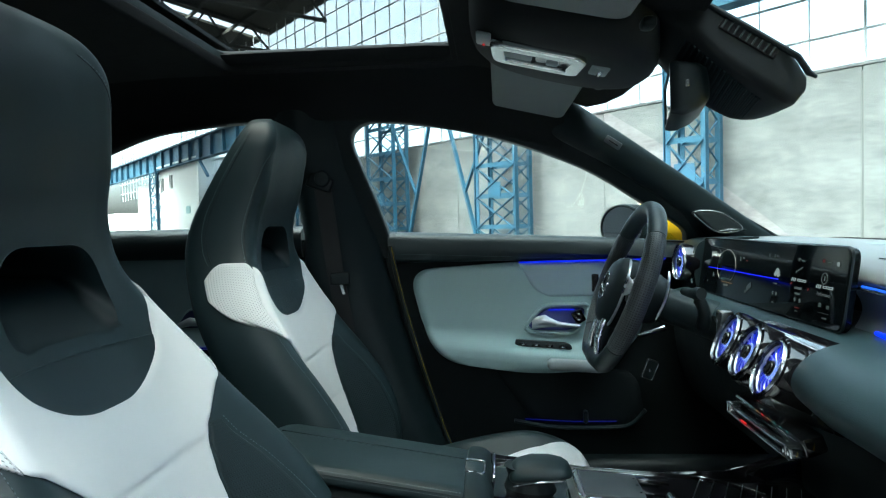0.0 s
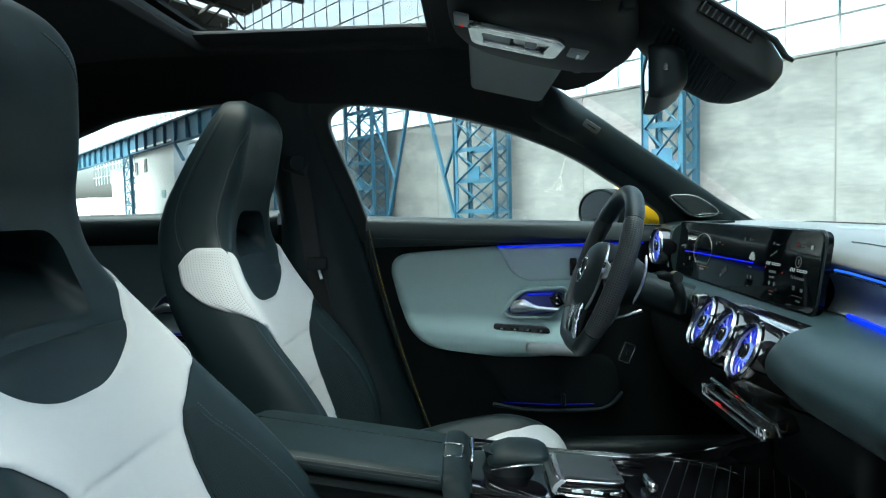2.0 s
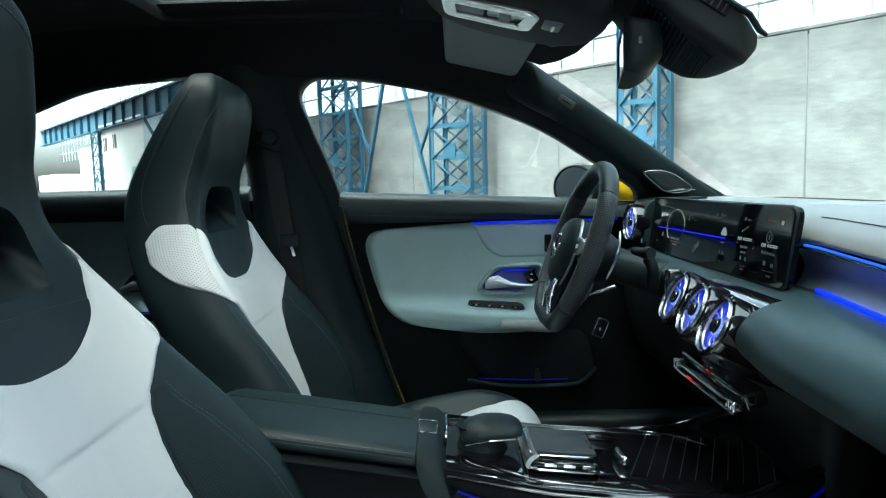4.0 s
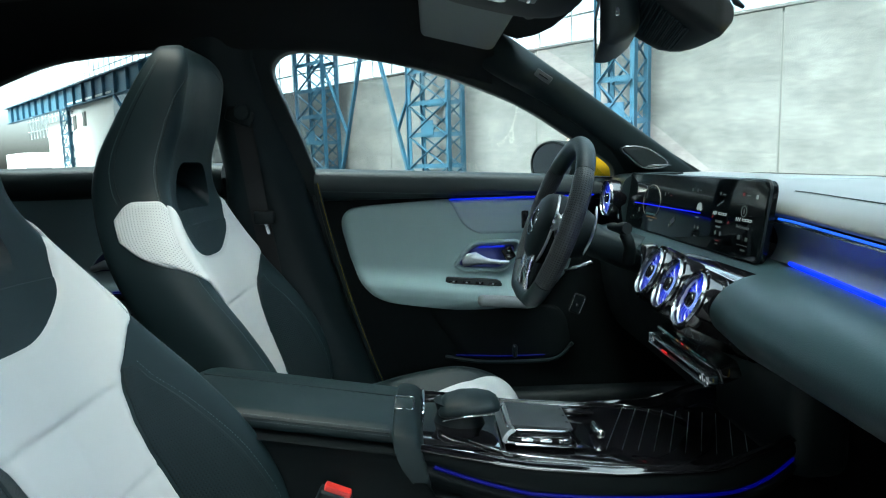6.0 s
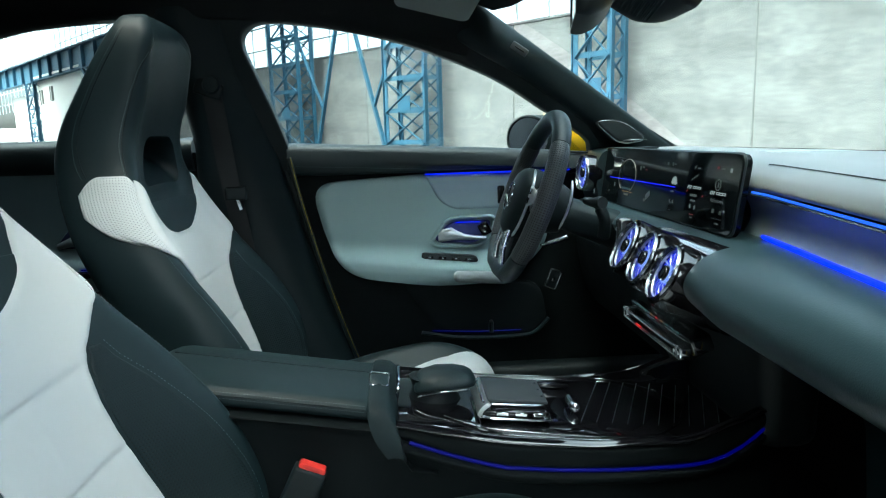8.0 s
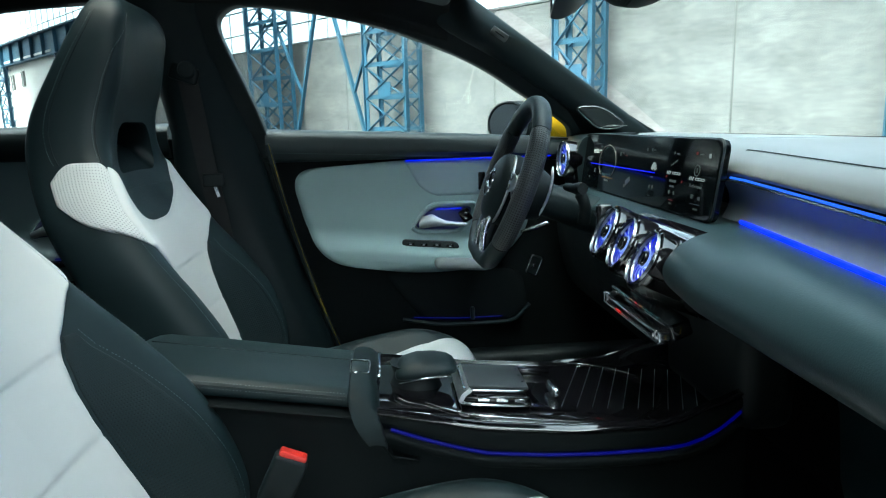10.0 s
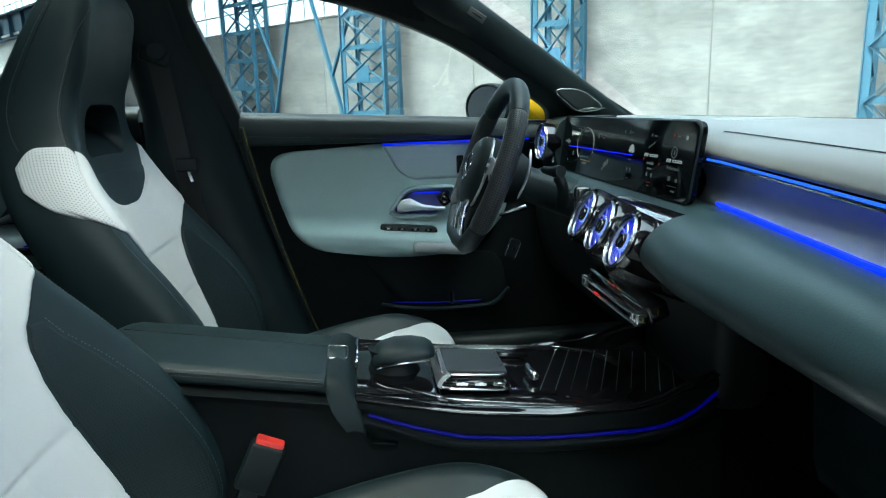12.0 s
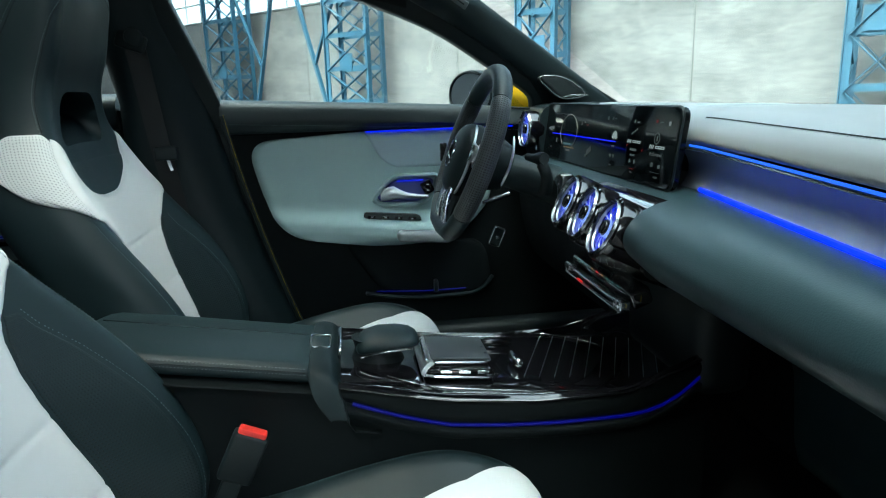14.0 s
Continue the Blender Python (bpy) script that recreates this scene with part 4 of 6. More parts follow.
# climate strip
cs = part("climate_strip", rbox((0.05, -0.012, 0.702), (0.035, 0.268, 0.03), 0.006, 3, Euler((0, radians(-20), 0)).to_matrix()), PIANO, dash, "gloss black climate control strip with metal toggles")
part("chrome_bar", rbox((0.027, -0.012, 0.690), (0.014, 0.268, 0.007), 0.0035, 3), CHROME, cs)
part("chrome_bar", rbox((0.019, -0.012, 0.681), (0.010, 0.26, 0.004), 0.002, 3), CHROME, cs)
for i, y in enumerate((0.115, 0.103, -0.122, -0.138)):
    part("toggle", rbox((0.024, y, 0.691), (0.02, 0.012 if i < 2 else 0.016, 0.018), 0.004, 3), CHROME, cs)
for i in range(9):
    y = 0.085 - 0.023 * i
    part("symbol", rbox((0.0305, y, 0.709), (0.001, 0.006, 0.005), 0, 1, Euler((0, radians(-20), 0)).to_matrix()), UI_RED if i == 4 else UI_AMBER if i in (3, 5) else UI_TEAL, cs)
part("red_mark", rbox((0.0145, 0.035, 0.6845), (0.004, 0.022, 0.004), 0.001, 1), UI_RED, cs)

# wide display: one glass over two screens
SB, ST = Vector((0.118, 0, 0.860)), Vector((0.136, 0, 0.986))
nrm = Vector((-(ST.z - SB.z), 0, ST.x - SB.x)).normalized()


def on_screen(y, f, lift=0.0):
    """A point of the display: y across, f from its foot to its top."""
    return SB.lerp(ST, f) + Vector((0, y, 0)) + nrm * lift


disp = part("display", mapped(sheet(rounded([(-0.088, 0.0), (0.602, 0.0), (0.602, 1.0), (-0.088, 1.0)], 0.02, 6), (), 0.016, 0.003), lambda v: on_screen(v.x, v.y, v.z)), SCREEN, dash, "wide black glass display with dim gauges and icons")
# rounded corners are laid out in metres, so the outline is rebuilt with its true height
H = (ST - SB).length
disp.data = mapped(sheet(rounded([(-0.094, 0.0), (0.602, 0.0), (0.602, H), (-0.094, H)], 0.018, 6), (), 0.016, 0.003), lambda v: on_screen(v.x, v.y / H, v.z))
disp.data.materials.append(SCREEN)
part("display_bezel", tube([on_screen(q.x, q.y / H, 0.004) for q in rounded([(-0.096, -0.002), (0.604, -0.002), (0.604, H + 0.002), (-0.096, H + 0.002)], 0.017, 6)], 0.0024, 8, True), HARD, disp)


def ui(y, f, w, h, material, turn=0.0, name="mark", parent=None):
    """A small lit bar on the glass."""
    if name != "light_line":
        w, h = w * 0.8, h * 0.7
    q = [on_screen(y - dx * math.cos(turn) + dz * math.sin(turn), f + (dx * math.sin(turn) + dz * math.cos(turn)) / H, 0.0092) for dx, dz in ((-w / 2, -h / 2), (w / 2, -h / 2), (w / 2, h / 2), (-w / 2, h / 2))]
    return part(name, slab([[q[0], q[1]], [q[3], q[2]]], nrm * -0.0006), material, parent or disp)


def ui_text(word, y, f, size, material):
    """A printed word centred at a place of the display."""
    cu = bpy.data.curves.new("tmp", "FONT")
    cu.body, cu.size, cu.align_x, cu.extrude = word, size, "CENTER", 0.0002
    ob = bpy.data.objects.new("tmp", cu)
    me = bpy.data.meshes.new_from_object(ob)
    bpy.data.objects.remove(ob)
    bpy.data.curves.remove(cu)
    return part("caption", mapped(me, lambda v: on_screen(y - v.x, f + v.y / H, 0.0094 + v.z)), material, disp)


def ui_arc(y, f, ry, rz, a0, a1, r, material, name="gauge"):
    pts = [on_screen(y - ry * math.cos(a), f + rz * math.sin(a) / H, 0.0092) for a in [radians(a0 + (a1 - a0) * k / 32) for k in range(33)]]
    return part(name, tube(pts, r, 5), material, disp)


# left half: rev counter, its figures and the light line across
ui(0.336, 0.47, 0.394, 0.0020, UI_BLUE, turn=0.0064, name="light_line")
dial = ui_arc(0.414, 0.53, 0.056, 0.038, -55, 235, 0.0008, mat("gauge_bronze", (0.16, 0.14, 0.11), 0.5))
for k in range(10):
    a = radians(-50 + 31 * k)
    ui(0.414 - 0.046 * math.cos(a), 0.53 + 0.031 * math.sin(a) / H, 0.004, 0.0011, UI_TEAL, turn=a, parent=dial, name="tick")
ui(0.40, 0.25, 0.09, 0.0018, UI_AMBER, name="amber_line")
ui(0.41, 0.305, 0.075, 0.007, mat("faint_teal_screen_glow", (0.02, 0.05, 0.055), 0.5), name="dim_field")
ui(0.404, 0.20, 0.034, 0.006, UI_DIM)
ui(0.493, 0.34, 0.008, 0.014, UI_DIM)
ui(0.53, 0.20, 0.006, 0.006, UI_DIM)
ui(0.335, 0.70, 0.004, 0.012, UI_DIM)
ui(0.318, 0.72, 0.006, 0.005, UI_DIM)
ui(0.30, 0.68, 0.010, 0.003, UI_DIMRED)
ui(0.287, 0.18, 0.010, 0.009, UI_DIM)
ui(0.272, 0.27, 0.030, 0.016, mat("grey_screen_picture", (0.03, 0.036, 0.04), 0.5), turn=0.5, name="picture")
# middle: leaf with its caption, status marks
for k in range(7):
    a = radians(-66 + 22 * k)
    ui(0.147 - 0.009 * math.sin(a), 0.50 + 0.011 * math.cos(a) / H, 0.0042, 0.020 - 0.002 * abs(k - 3), UI_WHITE, turn=-a, name="leaf_icon")
ui(0.150, 0.41, 0.018, 0.0035, UI_DIM)
for y in (0.155, 0.140):
    ui(y, 0.265, 0.006, 0.008, UI_DIM, turn=0.5)
ui(0.150, 0.13, 0.012, 0.003, UI_FAINT)
for y, w in ((0.190, 0.005), (0.166, 0.005), (0.154, 0.010)):
    ui(y, 0.815, w, 0.009 if w < 0.008 else 0.003, UI_DIM)
# right half: two badges with captions and small symbols
for y, f in ((0.056, 0.52), (-0.035, 0.49)):
    for k in range(3):
        ui(y + 0.027 - 0.006 * k, f, 0.0035, 0.009, UI_WHITE, turn=-0.45, name="badge_stripe")
    ui(y - 0.010, f + 0.012, 0.036, 0.0022, UI_WHITE, name="badge_bar")
    ui(y - 0.010, f - 0.012, 0.036, 0.0022, UI_WHITE, name="badge_bar")
    for k in range(4):
        ui(y + 0.006 - 0.010 * k, f, 0.0024, 0.0065, UI_WHITE, turn=0.25 * (-1) ** k, name="badge_stroke")
for k in range(4):
    ui(0.070 - 0.006 * k, 0.63 + 0.02 * k, 0.003, 0.006, UI_DIM, turn=-0.7)
ui_arc(-0.030, 0.60, 0.009, 0.009, 0, 360, 0.0008, UI_DIM, name="ring_icon")
ui(-0.030, 0.60, 0.004, 0.012, UI_DIM)
ui(0.085, 0.46, 0.006, 0.004, UI_DIMRED, turn=0.6)
ui(0.020, 0.42, 0.006, 0.004, UI_DIMRED, turn=0.6)
ui(0.056, 0.41, 0.034, 0.006, UI_DIM)
ui(0.056, 0.335, 0.024, 0.0045, UI_DIM)
for y in (0.063, 0.044):
    ui(y, 0.25, 0.007, 0.009, UI_DIM, turn=0.5)
ui(0.052, 0.145, 0.020, 0.002, UI_DIMRED)
ui(0.052, 0.10, 0.012, 0.003, UI_FAINT)
ui_text("Performance", -0.034, 0.375, 0.0085, UI_DIM)
ui(-0.026, 0.26, 0.010, 0.010, UI_FAINT)
ui(-0.052, 0.25, 0.010, 0.008, UI_FAINT)
ui(-0.040, 0.165, 0.045, 0.0012, UI_FAINT)
ui(-0.045, 0.105, 0.018, 0.004, UI_FAINT)
ui(0.065, 0.80, 0.006, 0.006, UI_DIM, turn=0.7)
ui(0.050, 0.79, 0.014, 0.003, UI_DIM)
ui(-0.020, 0.82, 0.008, 0.007, UI_DIMRED)
ui(-0.038, 0.81, 0.016, 0.003, UI_DIM)
ui(-0.066, 0.80, 0.009, 0.010, UI_WHITE)
part("side_light", tube([Vector((0.1, 0.628, 0.934)), Vector((0.1, 0.606, 0.934))], 0.003, 6), BLUE, dash)
for y in (0.61,):
    part("chrome_post", rbox((0.1, y, 0.90), (0.008, 0.006, 0.055), 0.002), CHROME, dash)
part("display_glow", tube([Vector((0.116, 0.612, 0.93)), Vector((0.108, 0.612, 0.865))], 0.0016, 6), BLUE_DIM, dash)

# tweeter cover at the foot of the windscreen pillar
tw = thing("tweeter_cover", "leaf-shaped black speaker cover with chrome outline on the pillar", "speaker")
tri = rounded([(0.106, 1.060), (0.185, 1.058), (0.255, 1.006), (0.178, 0.996)], 0.03, 8)
part("cover", rows_patch(tri, lambda q, h: Vector((q[0], 0.655 - h, q[1])), 18, 22, 0.005, 0.012, (0, 0.05, 0)), HARD, tw)
part("outline", tube([Vector((q.x, 0.651, q.y)) for q in tri], 0.0022, 8, True), CHROME, tw)
part("chrome_fin", tube([Vector((0.18, 0.647, 1.004)), Vector((0.2, 0.645, 1.008)), Vector((0.25, 0.647, 1.007))], [0.001, 0.003, 0.001], 8), CHROME, tw)

# steering column: shroud, stalk, paddle
col = thing("steering_column", "black steering column shroud with stalk and metal shift paddle", "steering column")
part("shroud", loft([[Vector((x, 0.37 + w * math.cos(a), z + h * (abs(math.sin(a)) ** 0.7) * (1 if math.sin(a) > 0 else -1))) for a in [2 * math.pi * k / 24 for k in range(24)]] for x, z, w, h in ((0.14, 0.785, 0.07, 0.05), (0.05, 0.82, 0.06, 0.045), (-0.03, 0.848, 0.052, 0.04), (-0.07, 0.864, 0.048, 0.036))]), SOFT, col)
st = part("stalk", tube([(-0.01, 0.30, 0.885), (-0.005, 0.27, 0.884), (0.0, 0.235, 0.887), (0.0, 0.21, 0.889)], [0.007, 0.008, 0.0115, 0.0105], 12, squash=1.15), HARD, col, "black control stalk")
part("stalk_root", tube(spline([(-0.004, 0.272, 0.884), (0.012, 0.268, 0.872), (0.022, 0.266, 0.845), (0.024, 0.28, 0.81)], 14), [0.008] * 4 + [0.0125] * 7 + [0.014] * 3, 12), HARD, st)
part("paddle", tube(spline([(-0.045, 0.275, 0.93), (-0.05, 0.262, 0.90), (-0.06, 0.262, 0.865), (-0.075, 0.27, 0.83)], 12), [0.0015] + [0.0027] * 10 + [0.001], 8), SATIN, col, "curved metal shift paddle")
part("lower_lever", tube([(-0.055, 0.28, 0.81), (-0.09, 0.27, 0.803), (-0.115, 0.265, 0.798)], [0.006, 0.005, 0.003], 8), CHROME, col)
sw = thing("trunk_switch", "small chrome-framed switch on the lower panel", "switch")
part("plate", rbox((0.01, 0.70, 0.63), (0.034, 0.012, 0.055), 0.006, 3, Euler((0, radians(22), 0)).to_matrix()), HARD, sw)
part("frame", tube([Vector((0.01, 0.692, 0.63)) + Euler((0, radians(22), 0)).to_matrix() @ Vector((q.x, 0, q.y)) for q in rounded([(-0.015, -0.026), (0.015, -0.026), (0.015, 0.026), (-0.015, 0.026)], 0.006, 4)], 0.0015, 6, True), CHROME, sw)
part("button", rbox((0.01, 0.693, 0.628), (0.008, 0.004, 0.010), 0.001), CHROME, sw)

# ---- steering wheel ----
wheel = thing("steering_wheel", "flat-bottomed black leather sports steering wheel with metal spokes", "steering wheel")
WM = Matrix.Translation((-0.125, 0.37, 0.887)) @ Vector((-math.cos(radians(21)), 0, math.sin(radians(21)))).to_track_quat("Z", "Y").to_matrix().to_4x4()
# in the wheel's own plane: wx across, wy up, wz towards the driver
UP = WM.to_3x3().inverted() @ Vector((0, 0, 1))
ANG = math.atan2(UP.y, UP.x)
WM = WM @ Matrix.Rotation(ANG - math.pi / 2, 4, "Z")


def rim_pt(a):
    r = 0.186
    p = Vector((r * math.sin(a), r * math.cos(a), 0))
    p.y = max(p.y, -0.158 - 0.01 * (1 - abs(p.x) / r))
    return p


def rim_arc(a0, a1, n, rx, rz, material, label=""):
    rings = []
    for i in range(n + 1):
        a = a0 + (a1 - a0) * i / n
        p, q = rim_pt(a), rim_pt(a + 0.01)
        t = (q - p).normalized()
        s = t.cross(Vector((0, 0, 1)))
        end = 1 - 0.06 * (1 if i in (0, n) else 0)
        rings.append([WM @ (p + s * rx * end * math.cos(c) + Vector((0, 0, rz * end * math.sin(c)))) for c in [2 * math.pi * k / 18 for k in range(18)]])
    bm = loft(rings)
    uv = bm.loops.layers.uv.new("UVMap")
    for face in bm.faces:
        for l in face.loops:
            k = l.vert.index
            l[uv].uv = (k // 18 * abs(a1 - a0) / n * 0.186, min(k % 18, 18 - k % 18) * 0.0068)
    return part("rim_section", bm, material, wheel, label)


PERF_RIM = holes(mat("perforated_rim_leather", (0.04, 0.046, 0.048), 0.45, vary=0.1, bump=0.3, bscale=900), 215, 0.34, (0.004, 0.004, 0.005), 0.8)
rim_arc(radians(-48), radians(48), 24, 0.0185, 0.0205, LEATHER, "smooth black leather rim")
rim_arc(radians(48.6), radians(128), 22, 0.019, 0.021, PERF_RIM, "perforated black leather rim")
rim_arc(radians(-128), radians(-48.6), 22, 0.019, 0.021, PERF_RIM, "perforated black leather rim")
rim_arc(radians(128.6), radians(231.4), 26, 0.0185, 0.0205, LEATHER, "smooth black leather rim")


PRONG = mat("polished_spoke_metal", (0.86, 0.88, 0.9), 0.26, 1.0, vary=0.04, vscale=30)


def wpt(x, y, z):
    return WM @ Vector((x, y, z))


HY = -0.012
hub = part("airbag_cover", loft([[wpt(0.074 * s * math.cos(a), HY + 0.080 * s * math.sin(a), z) for a in [2 * math.pi * k / 36 for k in range(36)]] for s, z in ((0.85, -0.045), (1.0, -0.035), (1.03, -0.006), (1.0, 0.012), (0.93, 0.024), (0.78, 0.033), (0.4, 0.038), (0.02, 0.039))]), SOFT, wheel, "domed black airbag cover")
part("emblem_ring", tube([wpt(0.030 * math.cos(a), HY + 0.006 + 0.030 * math.sin(a), 0.0385) for a in [2 * math.pi * k / 32 for k in range(32)]], 0.0022, 6, True), CHROME, hub)
for k in range(3):
    a = radians(90 + 120 * k)
    part("emblem_ray", tube([wpt(0, HY + 0.006, 0.043), wpt(0.014 * math.cos(a), HY + 0.006 + 0.014 * math.sin(a), 0.042), wpt(0.029 * math.cos(a), HY + 0.006 + 0.029 * math.sin(a), 0.0395)], [0.0040, 0.0024, 0.0008], 6), CHROME, hub)
for s in (-1, 1):
    sp = part("side_spoke", loft([[wpt(s * x, 0.004 + h * math.sin(a), z + 0.007 * math.cos(a)) for a in [2 * math.pi * k / 16 for k in range(16)]] for x, h, z in ((0.06, 0.034, -0.004), (0.085, 0.032, 0.0), (0.12, 0.028, 0.0), (0.15, 0.024, -0.002), (0.175, 0.022, -0.002))]), PIANO, wheel, "side spoke with control pads")
    pad = part("control_pad", loft([[wpt(s * x, 0.010 + h * math.sin(a), z + 0.004 * math.cos(a)) for a in [2 * math.pi * k / 18 for k in range(18)]] for x, h, z in ((0.088, 0.016, 0.008), (0.092, 0.021, 0.013), (0.106, 0.021, 0.015), (0.120, 0.017, 0.012), (0.126, 0.010, 0.006))]), SATIN, sp, "bright metal control pad")
    for i in range(2):
        part("key", rbox(wpt(s * 0.110, 0.020 - 0.020 * i, 0.0195), (0.016, 0.013, 0.003), 0.0012, 2, WM.to_3x3()), PIANO, pad)
    arc = [wpt(s * 0.080 * math.cos(a), HY + 0.087 * math.sin(a), 0.010) for a in [radians(-58 + 122 * k / 22) for k in range(23)]]
    part("hub_trim", tube(arc, [0.0015] + [0.003] * 21 + [0.0015], 8), SATIN, wheel, "polished metal bow round the hub")
    for inner in (0, 1):
        part("lower_spoke", loft([[wpt(s * (x + 0.016 * inner) + w * math.cos(a), y, z + 0.006 * math.sin(a)) for a in [2 * math.pi * k / 14 for k in range(14)]] for x, w, y, z in ((0.018, 0.005, -0.070, 0.017), (0.020, 0.0075, -0.092, 0.020), (0.026, 0.0078, -0.122, 0.018), (0.036, 0.0068, -0.148, 0.012), (0.040, 0.004, -0.160, 0.006))]), PRONG, wheel, "polished metal lower spoke")
part("spoke_web", rbox(wpt(0, -0.10, -0.006), (0.05, 0.10, 0.012), 0.004, 2, WM.to_3x3()), HARD, wheel)
part("drive_knob", lathe([(0.0005, -0.02), (0.021, -0.02), (0.022, 0.006), (0.018, 0.012), (0.0005, 0.013)], WM @ Matrix.Translation((-0.075, -0.092, 0.0)), 28), CHROME, wheel, "round metal drive knob")
part("wheel_back", lathe([(0.0005, -0.09), (0.05, -0.09), (0.065, -0.05), (0.06, -0.03), (0.0005, -0.03)], WM, 28), HARD, wheel)


# ---- front seats ----
# height, half width, middle of the front, bolster's front, back
BACK = [(0.40, 0.250, -0.760, -0.690, -0.87), (0.48, 0.262, -0.770, -0.662, -0.885), (0.56, 0.266, -0.785, -0.668, -0.905), (0.64, 0.264, -0.805, -0.697, -0.932),
        (0.72, 0.258, -0.828, -0.748, -0.962), (0.79, 0.250, -0.850, -0.803, -0.994), (0.85, 0.238, -0.878, -0.845, -1.022), (0.90, 0.218, -0.900, -0.874, -1.042),
        (0.95, 0.190, -0.912, -0.896, -1.060), (1.00, 0.165, -0.910, -0.908, -1.070), (1.06, 0.150, -0.905, -0.903, -1.060), (1.12, 0.146, -0.890, -0.884, -1.030),
        (1.18, 0.144, -0.878, -0.871, -0.994), (1.23, 0.138, -0.873, -0.862, -0.962), (1.262, 0.122, -0.877, -0.867, -0.942), (1.283, 0.092, -0.886, -0.882, -0.930), (1.296, 0.02, -0.905, -0.903, -0.915)]
RINGS = [spline([Vector(r) for r in [(*q[1:4],) for q in BACK]], 121), [q.x for q in spline([Vector((r[4], r[0], 0)) for r in BACK], 121)], [q.x for q in spline([Vector((r[0], 0, 0)) for r in BACK], 121)]]


def back_row(z):
    zs = RINGS[2]
    return [float(np.interp(z, zs, [p[k] for p in RINGS[0]])) for k in range(3)] + [float(np.interp(z, zs, RINGS[1]))]


LEAN_BACK = [0.0, 0.0, 0.0]


def lean_at(z):
    """How far the recline (first two numbers; the third stretches the headrest) carries the backrest ahead at a height."""
    return LEAN_BACK[0] + LEAN_BACK[1] * z


def back_half(z):
    w, xf, xb, xr = back_row(z)
    xf, xb, xr = (v + lean_at(z) for v in (xf, xb, xr))
    d = xb - xr
    c = [(xf, -0.4 * w), (xf, 0), (xf + 0.12 * (xb - xf), 0.38 * w), (xf + 0.62 * (xb - xf), 0.66 * w), (xb, 0.86 * w), (xb - 0.13 * d, 0.985 * w), (xb - 0.45 * d, w), (xr + 0.16 * d, 0.95 * w), (xr + 0.01, 0.75 * w), (xr, 0.4 * w), (xr, 0)]
    return c


def back_pt(a, z, lift=0.0):
    """A point of the backrest's skin: a from 0 at the middle of the front round to 1 at the back, minus on the other side."""
    c = back_half(z)
    s = abs(a) * 9 + 1
    j = min(int(s), 9)
    f = s - j
    p0, p1, p2 = Vector(c[j - 1]), Vector(c[j]), Vector(c[j + 1])
    p3 = Vector(c[j + 2]) if j + 2 < len(c) else Vector((c[j + 1][0], -c[j + 1][1] * 0 - 0.4))
    q = 0.5 * (2 * p1 + (p2 - p0) * f + (2 * p0 - 5 * p1 + 4 * p2 - p3) * f * f + (3 * p1 - p0 - 3 * p2 + p3) * f ** 3)
    t = 0.5 * ((p2 - p0) + 2 * (2 * p0 - 5 * p1 + 4 * p2 - p3) * f + 3 * (3 * p1 - p0 - 3 * p2 + p3) * f * f)
    n = Vector((t.y, -t.x))
    n = n.normalized() if n.length > 1e-9 else Vector((1, 0))
    q += n * lift
    return Vector((q.x, q.y if a >= 0 else -q.y, z + LEAN_BACK[2] * max(0.0, z - 1.02)))


def back_patch(lo, hi, z0, z1, puff, n=44, m=30, sink=-0.0012, seams=()):
    """A cover panel over part of the backrest: lo and hi give its side edges at each height."""
    grid = []
    for i in range(n):
        f = 0.5 - 0.5 * math.cos(math.pi * i / (n - 1))
        row = []
        for j in range(m):
            g = 0.5 - 0.5 * math.cos(math.pi * j / (m - 1))
            zz0, zz1 = z0(g) if callable(z0) else z0, z1(g) if callable(z1) else z1
            z = zz0 + (zz1 - zz0) * f
            a = lo(z) + (hi(z) - lo(z)) * g
            e = min(g, 1 - g) * 2 * 0.2
            v = min(f, 1 - f) * (zz1 - zz0)
            k = min(1.0, min(e / 0.035, v / 0.012))
            h = -sink + (puff + sink) * (1 - (1 - k) ** 3)
            for zc, amount in seams:
                zz = zc + 0.03 * (abs(a) / 0.3) ** 2
                if abs(a) < 0.24:
                    h -= amount * max(0.0, 1 - (abs(a) / 0.19) ** 4) * math.exp(-((z - zz) / 0.0042) ** 2)
            row.append(back_pt(a, z, h))
        grid.append(row)
    return slab(grid, (-0.012, 0, 0))


def curve(points):
    zs, vs = [p[0] for p in points], [p[1] for p in points]
    return lambda z: float(np.interp(z, zs, vs))


# cushion: half sections along the length
CUSH = [(-0.86, 0.245, 0.43, 0.47), (-0.74, 0.258, 0.42, 0.452), (-0.60, 0.264, 0.425, 0.462), (-0.46, 0.264, 0.436, 0.494), (-0.34, 0.26, 0.448, 0.512), (-0.26, 0.25, 0.452, 0.498), (-0.205, 0.235, 0.445, 0.468), (-0.18, 0.215, 0.415, 0.43), (-0.172, 0.19, 0.38, 0.385)]


CUSH_X = [q.x for q in spline([(r[0], 0, 0) for r in CUSH], 97)]
CUSH_COLUMNS = [[q.x for q in spline([(r[k], 0, 0) for r in CUSH], 97)] for k in (1, 2, 3)]


def cush_row(x):
    return [float(np.interp(x, CUSH_X, column)) for column in CUSH_COLUMNS]


